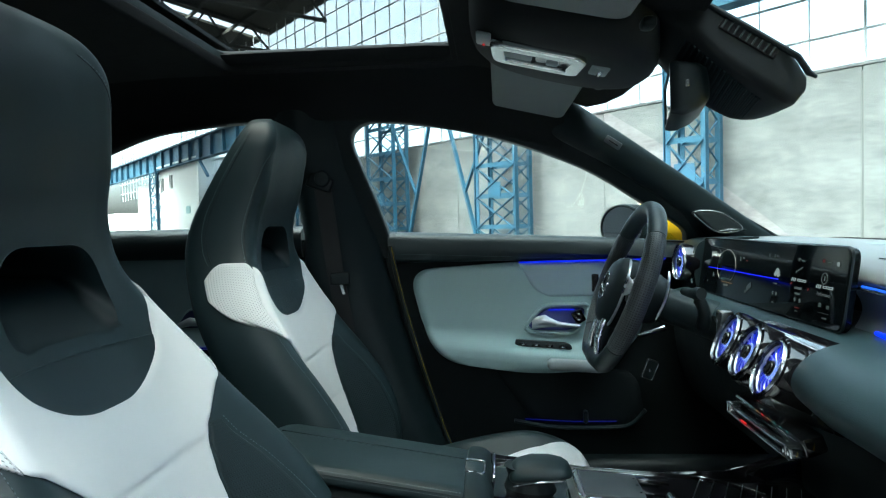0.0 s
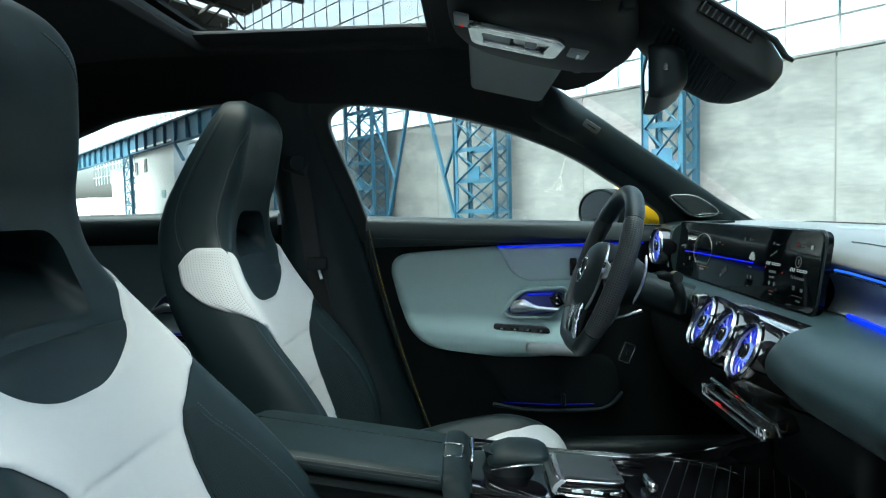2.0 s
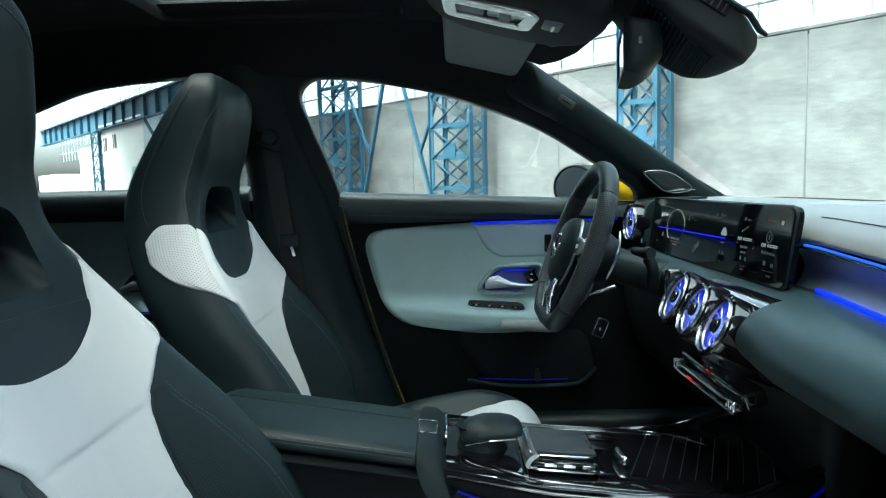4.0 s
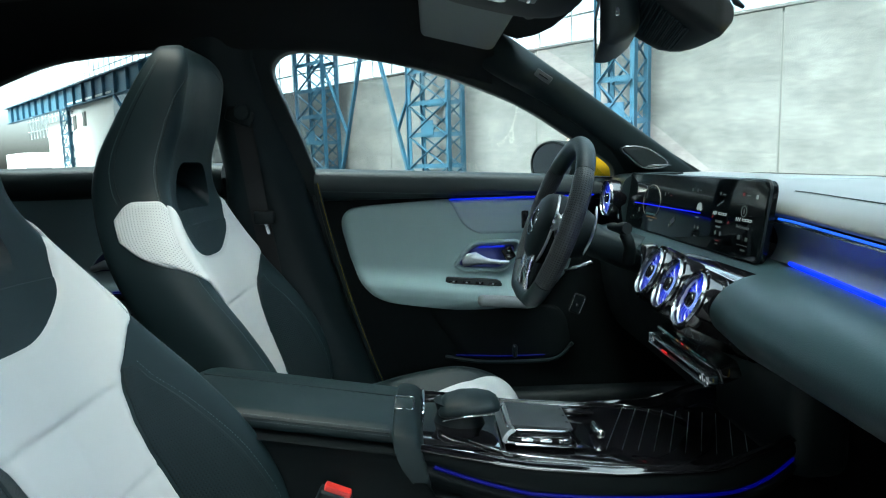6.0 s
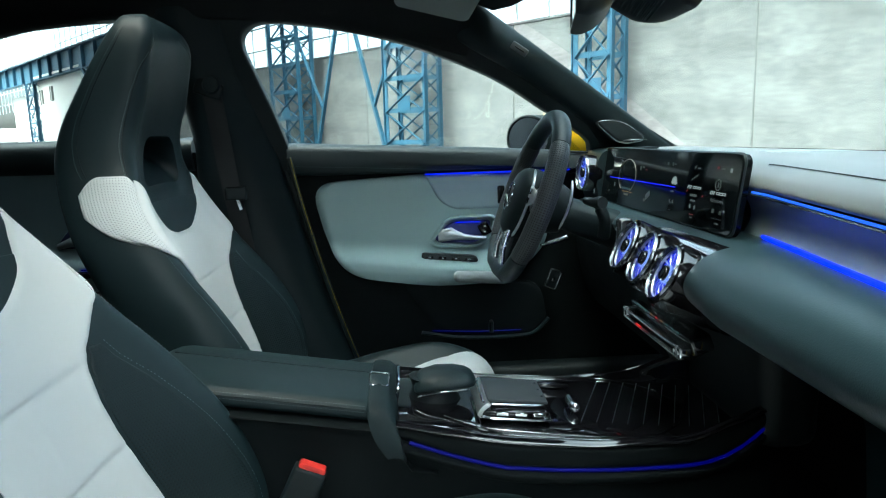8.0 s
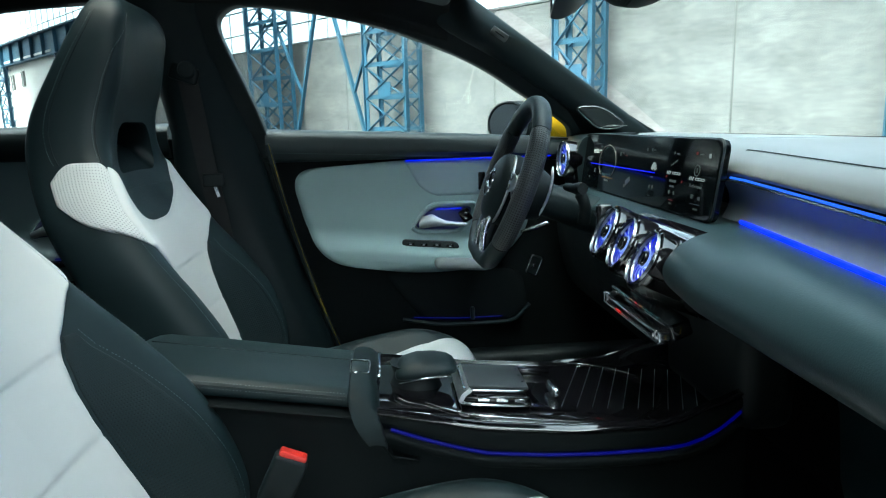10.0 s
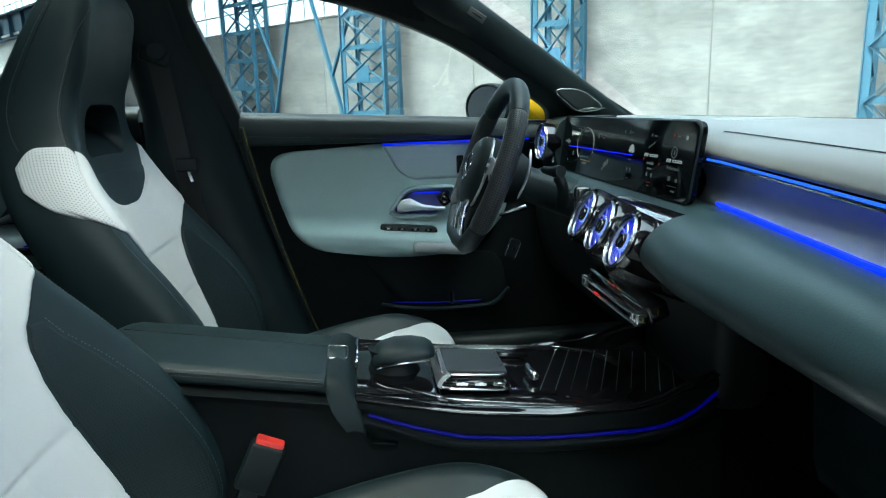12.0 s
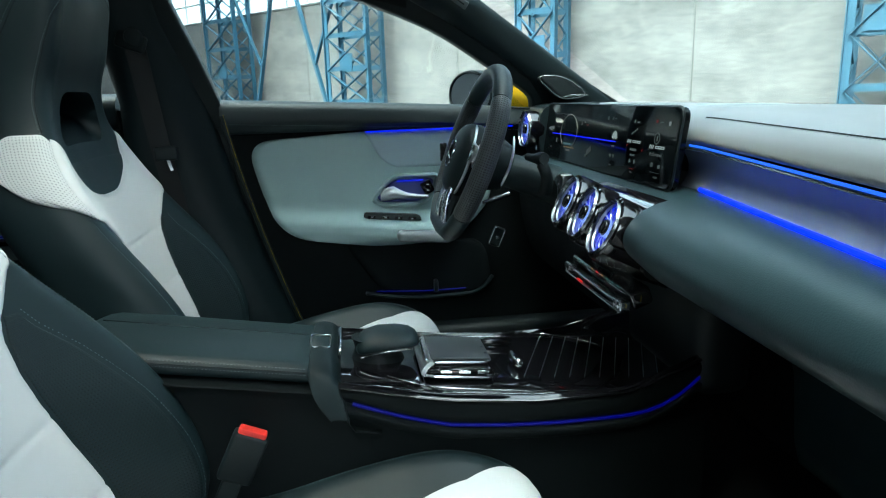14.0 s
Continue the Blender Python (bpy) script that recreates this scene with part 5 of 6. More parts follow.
def cush_pt(a, x, lift=0.0):
    w, zc, zb = cush_row(x)
    s = abs(a)
    pts = [(0, zc), (0.4, zc + 0.1 * (zb - zc)), (0.66, zc + 0.6 * (zb - zc)), (0.84, zb), (0.97, zb - 0.03), (1.0, zb - 0.08), (0.97, 0.33), (0.8, 0.31)]
    f = s * (len(pts) - 1)
    j = min(int(f), len(pts) - 2)
    g = f - j
    p = [Vector(pts[max(0, j - 1)]) if j else Vector((-pts[1][0], pts[1][1])), Vector(pts[j]), Vector(pts[j + 1]), Vector(pts[min(j + 2, len(pts) - 1)])]
    q = 0.5 * (2 * p[1] + (p[2] - p[0]) * g + (2 * p[0] - 5 * p[1] + 4 * p[2] - p[3]) * g * g + (3 * p[1] - p[0] - 3 * p[2] + p[3]) * g ** 3)
    return Vector((x, (1 if a >= 0 else -1) * q.x * w, q.y + lift))


def build_seat(label, middle, lean, shift, drop, mouth, base):
    """A seat about the line y = middle; lean tips the backrest to the rear, shift slides the cushion ahead."""
    seat = thing("sports_seat", label, "car seat", "front seats")
    seat.location = (0, middle, 0)
    LEAN_BACK[:] = lean
    # frame of the backrest, one closed skin with the opening below the headrest
    n = 64
    zs = RINGS[2]
    rings = [[back_pt(2 * k / n if k <= n // 2 else 2 * k / n - 2, z) for k in range(n)] for z in zs]
    bm = loft(rings)
    cut = bpy.data.meshes.new("tmp")
    neck = lambda x, s, foot: [Vector((x + lean_at(mouth), q.x, mouth + q.y)) for q in rounded([(-0.112 * s, foot), (0.112 * s, foot), (0.084 * s, 0.048), (-0.084 * s, 0.048)], 0.042, 8)]
    cb = loft([neck(x, s, foot) for x, s, foot in ((-0.80, 1.12, -0.10), (-0.875, 1.05, -0.078), (-0.90, 1.0, -0.062), (-0.925, 0.95, -0.038), (-0.95, 0.92, -0.012), (-0.975, 0.9, 0.0), (-1.1, 0.88, 0.005))])
    cb.to_mesh(cut)
    cb.free()
    me = bpy.data.meshes.new("tmp")
    bm.to_mesh(me)
    bm.free()
    a, b = new("tmp", me), new("tmp", cut)
    mod = a.modifiers.new("cut", "BOOLEAN")
    mod.operation, mod.object, mod.solver = "DIFFERENCE", b, "EXACT"
    bpy.context.view_layer.update()
    done = bpy.data.meshes.new_from_object(a.evaluated_get(bpy.context.evaluated_depsgraph_get()))
    for o in (a, b):
        bpy.data.objects.remove(o)
    done.name = "backrest"
    back = part("backrest", done, LEATHER, seat, "black leather backrest with open neck", 35)
    # white middle panel with two shoulder tips round the black collar
    edge = curve([(0.40, 0.14), (0.53, 0.135), (0.60, 0.125), (0.66, 0.122), (0.70, 0.128), (0.74, 0.145), (0.765, 0.17), (0.785, 0.212), (0.80, 0.25), (0.812, 0.285), (0.822, 0.335), (0.84, 0.350), (0.88, 0.366), (0.93, 0.375), (0.972, 0.362)])
    rise = spline([(0, 0, 0), (0.12, 0.001, 0), (0.22, 0.007, 0), (0.34, 0.020, 0), (0.50, 0.043, 0), (0.60, 0.064, 0), (0.72, 0.090, 0), (0.88, 0.112, 0), (1.0, 0.118, 0)], 40)
    collar = lambda g: base + float(np.interp(abs(2 * g - 1), [q.x for q in rise], [q.y for q in rise]))
    fold = curve([(0.42, 0.315), (0.50, 0.305), (0.55, 0.30), (0.58, 0.292), (0.625, 0.283), (0.67, 0.267), (0.71, 0.25), (0.746, 0.222), (0.785, 0.215)])
    part("centre_panel", back_patch(lambda z: -edge(z), edge, 0.41, collar, 0.007, 190, 80, seams=((0.742, 0.0024), (0.634, 0.0024), (0.53, 0.0024))), WHITE, back, "white leather middle panel with cross seams", 50)
    for s in (-1, 1):
        lo = curve([(0.80, 0.33), (0.84, 0.350), (0.88, 0.374), (0.93, 0.377), (0.985, 0.364)])
        part("shoulder_panel", back_patch(lambda z: s * lo(z), lambda z: s * (0.583 - 0.02 * max(0.0, (0.90 - z) / 0.04)), lambda g: 0.822 + 0.05 * g ** 0.8 + 0.025 * max(0.0, (g - 0.7) / 0.3) ** 2, lambda g: 0.972 - 0.034 * max(0.0, 2 * g - 1.2) ** 2 / 0.64 - 0.016 * max(0.0, 1 - g / 0.3) ** 2, 0.006, 34, 34), PERF_WHITE, back, "white perforated shoulder panel", 50)
        # stitched ridge along the bolster
        part("stitching", dashes([back_pt(s * fold(z), z, 0.0006) for z in [0.42 + 0.0125 * i for i in range(29)]]), THREAD, back)
        part("stitching", dashes([back_pt(s * 0.382, z, 0.0006) for z in [0.42 + 0.0125 * i for i in range(34)]]), THREAD, back)
        front_seam = curve([(0.963, 0.40), (0.984, 0.408), (1.03, 0.433), (1.08, 0.436), (1.13, 0.44), (1.18, 0.408), (1.24, 0.262), (1.266, 0.13)])
        side_seam = curve([(0.963, 0.567), (0.987, 0.583), (1.03, 0.60), (1.09, 0.608), (1.14, 0.608), (1.19, 0.60), (1.255, 0.583)])
        for seam in (front_seam, side_seam):
            run = [0.968 + 0.0115 * i for i in range(26)]
            part("seam", tube([back_pt(s * seam(z), z, -0.0004) for z in run], 0.0011, 6), HARD, back)
            part("stitching", dashes([back_pt(s * (seam(z) + 0.014), z, 0.0006) for z in run]), THREAD, back)
        part("bolster_panel", back_patch(lambda z: s * (edge(z) + 0.008), lambda z: s * max(fold(z) - 0.012, edge(z) + 0.02), 0.42, 0.765, 0.003, 40, 20), PERF_BLACK, back, "finely perforated black bolster", 50)
    part("neck_pad", back_patch(lambda z: -0.25, lambda z: 0.25, lambda g: 0.79 + 0.12 * abs(2 * g - 1) ** 2.6, mouth - 0.085, 0.002, 24, 30), LEATHER, back, "smooth black collar", 50)
    # cushion
    rings = []
    for x in [-0.86 + 0.02 * i for i in range(33)] + [-0.205, -0.192, -0.183, -0.176, -0.172]:
        top = [cush_pt(k / 20 - 1, x) for k in range(41)]
        rings.append(top)
    rings = [[v + Vector((shift, 0, -drop)) for v in r] for r in rings]
    cu = part("cushion", loft(rings), LEATHER, seat, "black leather cushion with raised sides")
    grid = [[cush_pt((k / 24 - 0.5) * 2 * float(np.interp(x, [-0.40, -0.30, -0.22], [0.22, 0.29, 0.41])), x, 0.006 * min(1.0, min(k, 24 - k) / 2.5) + 0.0012) for k in range(25)] for x in [-0.40 + 0.0125 * i for i in range(18)] + [-0.18, -0.176]]
    grid = [[v + Vector((shift, 0, -drop)) for v in r] for r in grid]
    part("cushion_panel", slab(grid, (0, 0, -0.012)), WHITE, cu, "white leather front of the cushion", 50)
    grid = [[cush_pt((k / 24 - 0.5) * 0.34, x, 0.006 * min(1.0, min(k, 24 - k) / 2.5) + 0.0012) for k in range(25)] for x in [-0.80 + 0.02 * i for i in range(20)]]
    grid = [[v + Vector((shift, 0, -drop)) for v in r] for r in grid]
    part("cushion_panel", slab(grid, (0, 0, -0.012)), WHITE, cu, "white leather cushion middle", 50)
    for s in (-1, 1):
        part("stitching", dashes([cush_pt(s * 0.43, x, 0.0006) + Vector((shift, 0, -drop)) for x in [-0.8 + 0.02 * i for i in range(30)]]), THREAD, cu)
    part("seat_base", rbox((-0.52, 0, 0.31), (0.62, 0.44, 0.09), 0.03, 3), HARD, seat)
    for y in (-0.19, 0.19):
        part("seat_rail", rbox((-0.52, y, 0.285), (0.62, 0.035, 0.03), 0.004, 1), STEEL_DARK, seat)
    return seat


build_seat("black and white leather driver's sports seat with integrated headrest", 0.36, (0.0, 0.0, -0.03), 0.0, 0.012, 0.998, 0.845)
build_seat("black and white leather passenger's sports seat with integrated headrest", -0.36, (0.116, -0.158, 0.09), 0.062, 0.036, 0.978, 0.828)


# ---- centre console ----
con = thing("centre_console", "black centre console with padded armrest and gloss black tray", "console")


def slope(x):
    """The console falls gently towards the front."""
    return 0.617 - 0.16 * (x + 0.46)


# padded lid
rings = []
for x in [-0.83, -0.825, -0.81] + [-0.79 + 0.03 * i for i in range(11)] + [-0.468, -0.462]:
    z = slope(x) + (0.0 if x > -0.80 else -0.5 * (-0.80 - x))
    e = 0.004 if x in (-0.83, -0.462) else 0.0
    prof = spline([(-0.113, z - 0.022), (-0.1165 + e, z - 0.016), (-0.1155 + e, z - 0.004), (-0.106, z + 0.003 - e), (-0.09, z + 0.0055 - e), (-0.04, z + 0.006 - e), (0.05, z + 0.002 - e), (0.098, z - 0.004 - e), (0.1155 - e, z - 0.010), (0.1165 - e, z - 0.016), (0.113, z - 0.022)], 40)
    rings.append([Vector((x, q[0], q[1])) for q in prof])
lid = part("armrest_lid", loft(rings), LEATHER, con, "padded black leather armrest lid")
for y, dz in ((-0.113, 0.0), (-0.1165, -0.0085)):
    part("stitching", dashes([Vector((x, y, slope(x) + dz)) for x in [-0.80 + 0.03 * i for i in range(12)]]), THREAD, lid)
part("lid_seam", tube([Vector((x, -0.1163, slope(x) - 0.0042)) for x in [-0.80 + 0.03 * i for i in range(12)]], 0.0009, 6), HARD, lid)
part("lid_seam", tube([Vector((x, 0.03, slope(x) + 0.0035)) for x in [-0.80 + 0.03 * i for i in range(12)]], 0.0012, 6), HARD, lid)
# body of the console
rings = []
for x in [-0.88 + 0.04 * i for i in range(12)] + [-0.40, -0.36]:
    z = slope(x) - 0.027 - (0.06 if x > -0.42 else 0.0)
    prof = spline([(-0.125, 0.28), (-0.125, z - 0.12), (-0.122, z - 0.02), (-0.116, z), (0.116, z), (0.122, z - 0.02), (0.125, z - 0.12), (0.125, 0.28)], 26)
    rings.append([Vector((x, q[0], q[1])) for q in prof])
part("console_body", loft(rings), LOWER_SHADE, con)
# saddle with the release button, its sides run down
rings = []
for x, up in ((-0.467, 0.0), (-0.463, 0.006), (-0.450, 0.007), (-0.435, 0.003), (-0.424, -0.006), (-0.420, -0.018)):
    prof = []
    f = (x + 0.467) / 0.047
    for y, z, d in ((-0.1455, -0.070, 1.0), (-0.1465, -0.060, 0.8), (-0.146, -0.045, 0.5), (-0.142, -0.028, 0.25), (-0.134, -0.012, 0.1), (-0.121, -0.001, 0), (-0.095, 0.006, 0), (-0.04, 0.009, 0), (0.04, 0.005, 0), (0.095, -0.002, 0), (0.121, -0.008, 0), (0.134, -0.012, 0.1), (0.142, -0.028, 0.25), (0.146, -0.045, 0.5), (0.1465, -0.060, 0.8), (0.1455, -0.070, 1.0)):
        prof.append(Vector((x + d * (0.032 * (1 - f) + 0.012 * f), y, slope(-0.44) + z + up * (1 if z > -0.02 else 0.35))))
    rings.append(spline(prof, 48))
sad = part("saddle_trim", loft(rings), SOFT, con, "black trim bow across the console")
BB = Matrix.Translation((-0.4490, -0.034, slope(-0.44) + 0.0165)) @ Euler((radians(20), radians(7), 0)).to_matrix().to_4x4()
bt = part("release_button", rbox(BB.translation, (0.029, 0.030, 0.006), 0.0025, 2, BB.to_3x3()), DASH, sad, "square button with chrome frame")
part("button_frame", tube([BB @ Vector((q.x, q.y, 0.003)) for q in rounded([(-0.0155, -0.016), (0.0155, -0.016), (0.0155, 0.016), (-0.0155, 0.016)], 0.006, 4)], 0.0016, 6, True), CHROME, bt)


def tray(x, y, dz=0.0):
    return Vector((x, y, 0.588 - 0.095 * (x + 0.4) + dz))


# gloss tray deck, widening to the front
def half(x):
    return float(np.interp(x, [-0.42, -0.30, -0.10, 0.04, 0.12, 0.18], [0.128, 0.142, 0.15, 0.152, 0.146, 0.13]))


def rim_z(x):
    """Lower edge of the gloss tray along the console's side."""
    return float(np.interp(x, [-0.42, -0.34, -0.255, -0.12, 0.017, 0.06, 0.092, 0.148, 0.18], [0.590, 0.576, 0.561, 0.548, 0.549, 0.558, 0.571, 0.585, 0.590]))


grid = [[tray(x, (half(x) - 0.016) * s, -0.006 * abs(s) ** 6) for s in [k / 12 - 1 for k in range(25)]] for x in [-0.43 + 0.03 * i for i in range(21)]]
deck = part("tray_deck", slab(grid, (0, 0, -0.03)), PIANO, con, "gloss black lacquered tray")
for s in (-1, 1):
    rings = []
    for x in [-0.425 + 0.015 * i for i in range(41)]:
        h, t, e = half(x), tray(x, 0).z - 0.006, rim_z(x)
        top = max(t, e + 0.008)
        prof = spline([(h - 0.020, t - 0.012), (h - 0.018, t + 0.001), (h - 0.012, (t + top) / 2 + 0.001), (h - 0.005, top + 0.0005), (h + 0.0008, top - 0.0025), (h + 0.004, (top + e) / 2), (h + 0.0055, e + 0.001), (h + 0.002, e - 0.002), (h - 0.012, e - 0.004)], 26)
        rings.append([Vector((x, s * q[0], q[1])) for q in prof])
    part("tray_skirt", loft(rings), PIANO, deck, "gloss black rolled edge of the tray")
# Glints on the black ribs are put in as thin bright metal lines.
for i in range(10):
    x = -0.085 + 0.026 * i
    part("tray_rib_glint", tube([tray(x + 0.045 * k, 0.105 * k, 0.001) for k in (1.0, 0.4, -0.2, -0.8)], 0.0006, 6), ALU, deck)
for s in (-1, 1):
    ridge = spline([tray(-0.345, s * 0.085, 0.002), tray(-0.31, s * 0.108, 0.001), tray(-0.27, s * 0.122, -0.001), tray(-0.16, s * 0.131, -0.002), tray(-0.04, s * 0.133, -0.002), tray(0.0, s * 0.115, 0.0), tray(0.03, s * 0.09, 0.003), tray(0.06, s * 0.06, 0.004)], 36)
    part("chrome_line", tube([tray(-0.415, s * 0.117, 0.0015), tray(-0.34, s * 0.125, 0.0)], 0.0012, 6), CHROME, deck)
    part("chrome_line", tube(ridge, 0.0012, 6), CHROME, deck)
def blue_z(x):
    return float(np.interp(x, [-0.42, -0.403, -0.343, -0.257, -0.168, -0.076, 0.017, 0.06, 0.093, 0.13, 0.156, 0.189], [0.570, 0.564, 0.544, 0.521, 0.513, 0.510, 0.511, 0.514, 0.523, 0.541, 0.556, 0.578]))


# side cheek with the light line
rings = []
for x in [-0.43 + 0.03055 * i for i in range(21)]:
    h = half(x)
    bz = blue_z(x)
    e = rim_z(x) - 0.002
    t = tray(x, 0).z
    half_prof = [(0.0, t - 0.05), (h - 0.03, t - 0.05), (h - 0.018, min(e, t) - 0.02), (h - 0.012, e - 0.006), (h - 0.006, e), (h + 0.002, e - 0.001), (h + 0.0045, e - 0.008), (h + 0.004, bz + 0.008), (h - 0.001, bz + 0.001), (h + 0.001, bz - 0.006), (h + 0.006, bz - 0.012), (h + 0.002, bz - 0.024), (h - 0.012, bz - 0.05), (h - 0.02, 0.28)]
    prof = spline([(-q, z) for q, z in half_prof] + half_prof[:0:-1], 84)
    rings.append([Vector((x, q[0], q[1])) for q in prof])
part("console_cheek", loft(rings), LOWER_SHADE, con)
for s in (-1, 1):
    pts = [Vector((x, s * (half(x) + 0.0012), blue_z(x))) for x in [-0.402 + 0.0246 * i for i in range(25)]]
    part("ambient_light", tube(pts, 0.0030, 6), BLUE_DIM, con, "thin blue light line along the console")


def on_tray(x, y, dz=0.0):
    return tray(x - 0.018, y, dz + 0.004)


# hand rest
hr = part("hand_rest", loft([[on_tray(x, 0.0 + w * math.cos(a), 0.026 + dz + h * (math.sin(a) if math.sin(a) > 0 else 0.62 * math.sin(a))) for a in [2 * math.pi * k / 28 for k in range(28)]] for x, w, h, dz in ((-0.374, 0.018, 0.006, -0.012), (-0.371, 0.032, 0.014, -0.010), (-0.360, 0.041, 0.021, -0.006), (-0.335, 0.045, 0.024, 0.0), (-0.305, 0.045, 0.022, 0.004), (-0.283, 0.041, 0.017, 0.006), (-0.272, 0.033, 0.011, 0.006), (-0.268, 0.018, 0.005, 0.005))]), LEATHER, con, "rounded black hand rest")
part("chrome_trim", tube(spline([on_tray(-0.368, -0.036, 0.008), on_tray(-0.345, -0.044, 0.017), on_tray(-0.315, -0.0455, 0.0245), on_tray(-0.280, -0.041, 0.0275)], 16), [0.0008] + [0.0017] * 14 + [0.0008], 6), CHROME, hr)
part("foot", loft([[on_tray(-0.338 + w * 1.15 * math.cos(a), 0.9 * w * math.sin(a), z) for a in [2 * math.pi * k / 24 for k in range(24)]] for w, z in ((0.040, -0.006), (0.036, 0.004), (0.033, 0.014), (0.036, 0.026), (0.038, 0.032))]), HARD, hr)
part("chrome_hoop", tube(spline([on_tray(-0.405, -0.05, 0.0), on_tray(-0.40, -0.05, 0.03), on_tray(-0.40, 0.0, 0.036), on_tray(-0.40, 0.05, 0.03), on_tray(-0.405, 0.05, 0.0)], 20), 0.003, 8), CHROME, con)
# touchpad
MT = Euler((0, radians(5.4), 0)).to_matrix()
tp = part("touchpad_base", rbox(on_tray(-0.212, -0.035, 0.008), (0.112, 0.125, 0.018), 0.008, 3, MT), PIANO, con, "gloss black touchpad housing with metal rims")
RIM = rounded([(-0.27, -0.10), (-0.155, -0.10), (-0.155, 0.03), (-0.27, 0.03)], 0.018, 5)
part("lower_rim", tube([on_tray(q.x, q.y, 0.003) for q in RIM], 0.0026, 8, True), CHROME, tp)
part("upper_rim", tube([on_tray(-0.212 + (q.x + 0.212) * 0.9, -0.033 + (q.y + 0.033) * 0.84, 0.0225) for q in RIM], 0.0018, 8, True), CHROME, tp)
part("metal_flank", loft([[on_tray(x, y, z) for y in (-0.095, -0.07, -0.03, 0.01, 0.025)] + [on_tray(x + 0.006, y, z - 0.004) for y in (0.025, 0.01, -0.03, -0.07, -0.095)] for x, z in ((-0.274, 0.004), (-0.272, 0.012), (-0.266, 0.02), (-0.258, 0.026))]), SATIN, tp)
part("touchpad", rbox(on_tray(-0.207, -0.03, 0.024), (0.100, 0.104, 0.007), 0.003, 2, MT), mat("matt_grey_pad", (0.04, 0.046, 0.05), 0.45, vary=0.1), tp, "matt grey touchpad")
part("key_panel", rbox(on_tray(-0.205, -0.096, 0.012), (0.08, 0.012, 0.010), 0.002, 2, MT), PIANO, tp)
for x in (-0.235, -0.205, -0.175):
    part("key", rbox(on_tray(x, -0.1025, 0.012), (0.02, 0.003, 0.006), 0.001, 1, MT), CHROME, tp)
for i in range(3):
    part("mark", rbox(on_tray(-0.165, -0.068 + 0.03 * i, 0.0308), (0.004, 0.004, 0.0006), 0, 1, MT), CHROME, tp)
part("toggle_switch", rbox(on_tray(-0.105, -0.035, 0.008), (0.016, 0.05, 0.016), 0.006, 3, MT), CHROME, con, "small metal rocker switch")
part("side_key", rbox(on_tray(-0.12, 0.06, 0.005), (0.06, 0.02, 0.008), 0.002, 2, MT), PIANO, con)
# little sockets at the foot of the stack
for y in (-0.02, -0.075):
    part("socket", rbox((0.165, y, 0.575), (0.008, 0.03, 0.012), 0.003, 2), CHROME, con)
part("stack_foot", rbox((0.2, 0, 0.62), (0.10, 0.30, 0.20), 0.03, 3), HARD, con)

# ---- seat belts ----
bk = thing("belt_buckle", "black seat belt buckle with red release button", "seat belt")
BM = Matrix.Translation((-0.56, -0.148, 0.52)) @ Euler((radians(8), radians(25), radians(5))).to_matrix().to_4x4()
part("case", rbox(BM @ Vector((0, 0, -0.02)), (0.052, 0.024, 0.085), 0.006, 3, BM.to_3x3()), HARD, bk)
part("red_button", rbox(BM @ Vector((0, 0, 0.0245)), (0.042, 0.016, 0.012), 0.003, 2, BM.to_3x3()), RED, bk, "red release button")
part("stem", rbox(BM @ Vector((0, 0, -0.11)), (0.03, 0.012, 0.11), 0.004, 2, BM.to_3x3()), HARD, bk)
part("foot", rbox(BM @ Vector((0, 0, -0.19)), (0.04, 0.02, 0.08), 0.004, 2, BM.to_3x3()), HARD, bk)
belt = thing("seat_belt", "black seat belt hanging at the door pillar", "seat belt")
bp = [Vector((-0.86, 0.612, 1.155)), Vector((-0.85, 0.625, 1.05)), Vector((-0.838, 0.64, 0.92)), Vector((-0.82, 0.655, 0.78)), Vector((-0.80, 0.665, 0.6)), Vector((-0.79, 0.67, 0.35))]
part("webbing", slab([[p + Vector((-0.024, 0, 0)), p + Vector((0.024, -0.004, 0))] for p in spline(bp, 20)], (0, 0.0015, 0)), BELT, belt)
lp = part("loop_plate", rbox((-0.865, 0.606, 1.16), (0.07, 0.014, 0.04), 0.008, 3, Euler((0, radians(20), 0)).to_matrix()), HARD, belt)
part("bolt_cover", lathe([(0.0005, 0), (0.02, 0), (0.022, -0.006), (0.018, -0.012), (0.0005, -0.013)], Matrix.Translation((-0.855, 0.6, 1.168)) @ Euler((radians(-90), 0, 0)).to_matrix().to_4x4(), 24), SOFT, lp)
tg = part("tongue", rbox((-0.825, 0.635, 0.90), (0.055, 0.014, 0.035), 0.006, 3), HARD, belt)
part("metal_tip", rbox((-0.818, 0.632, 0.872), (0.009, 0.003, 0.03), 0.001, 1, Euler((0, radians(-15), 0)).to_matrix()), CHROME, tg)


# ---- above the windscreen ----
SHELL = mat("matt_black_shell", (0.0045, 0.0068, 0.0078), 0.6, vary=0.1, bump=0.2, bscale=900, spec=0.35)
oc = thing("overhead_console", "black overhead console with chrome-framed lamp and switch", "overhead console")
rings = []
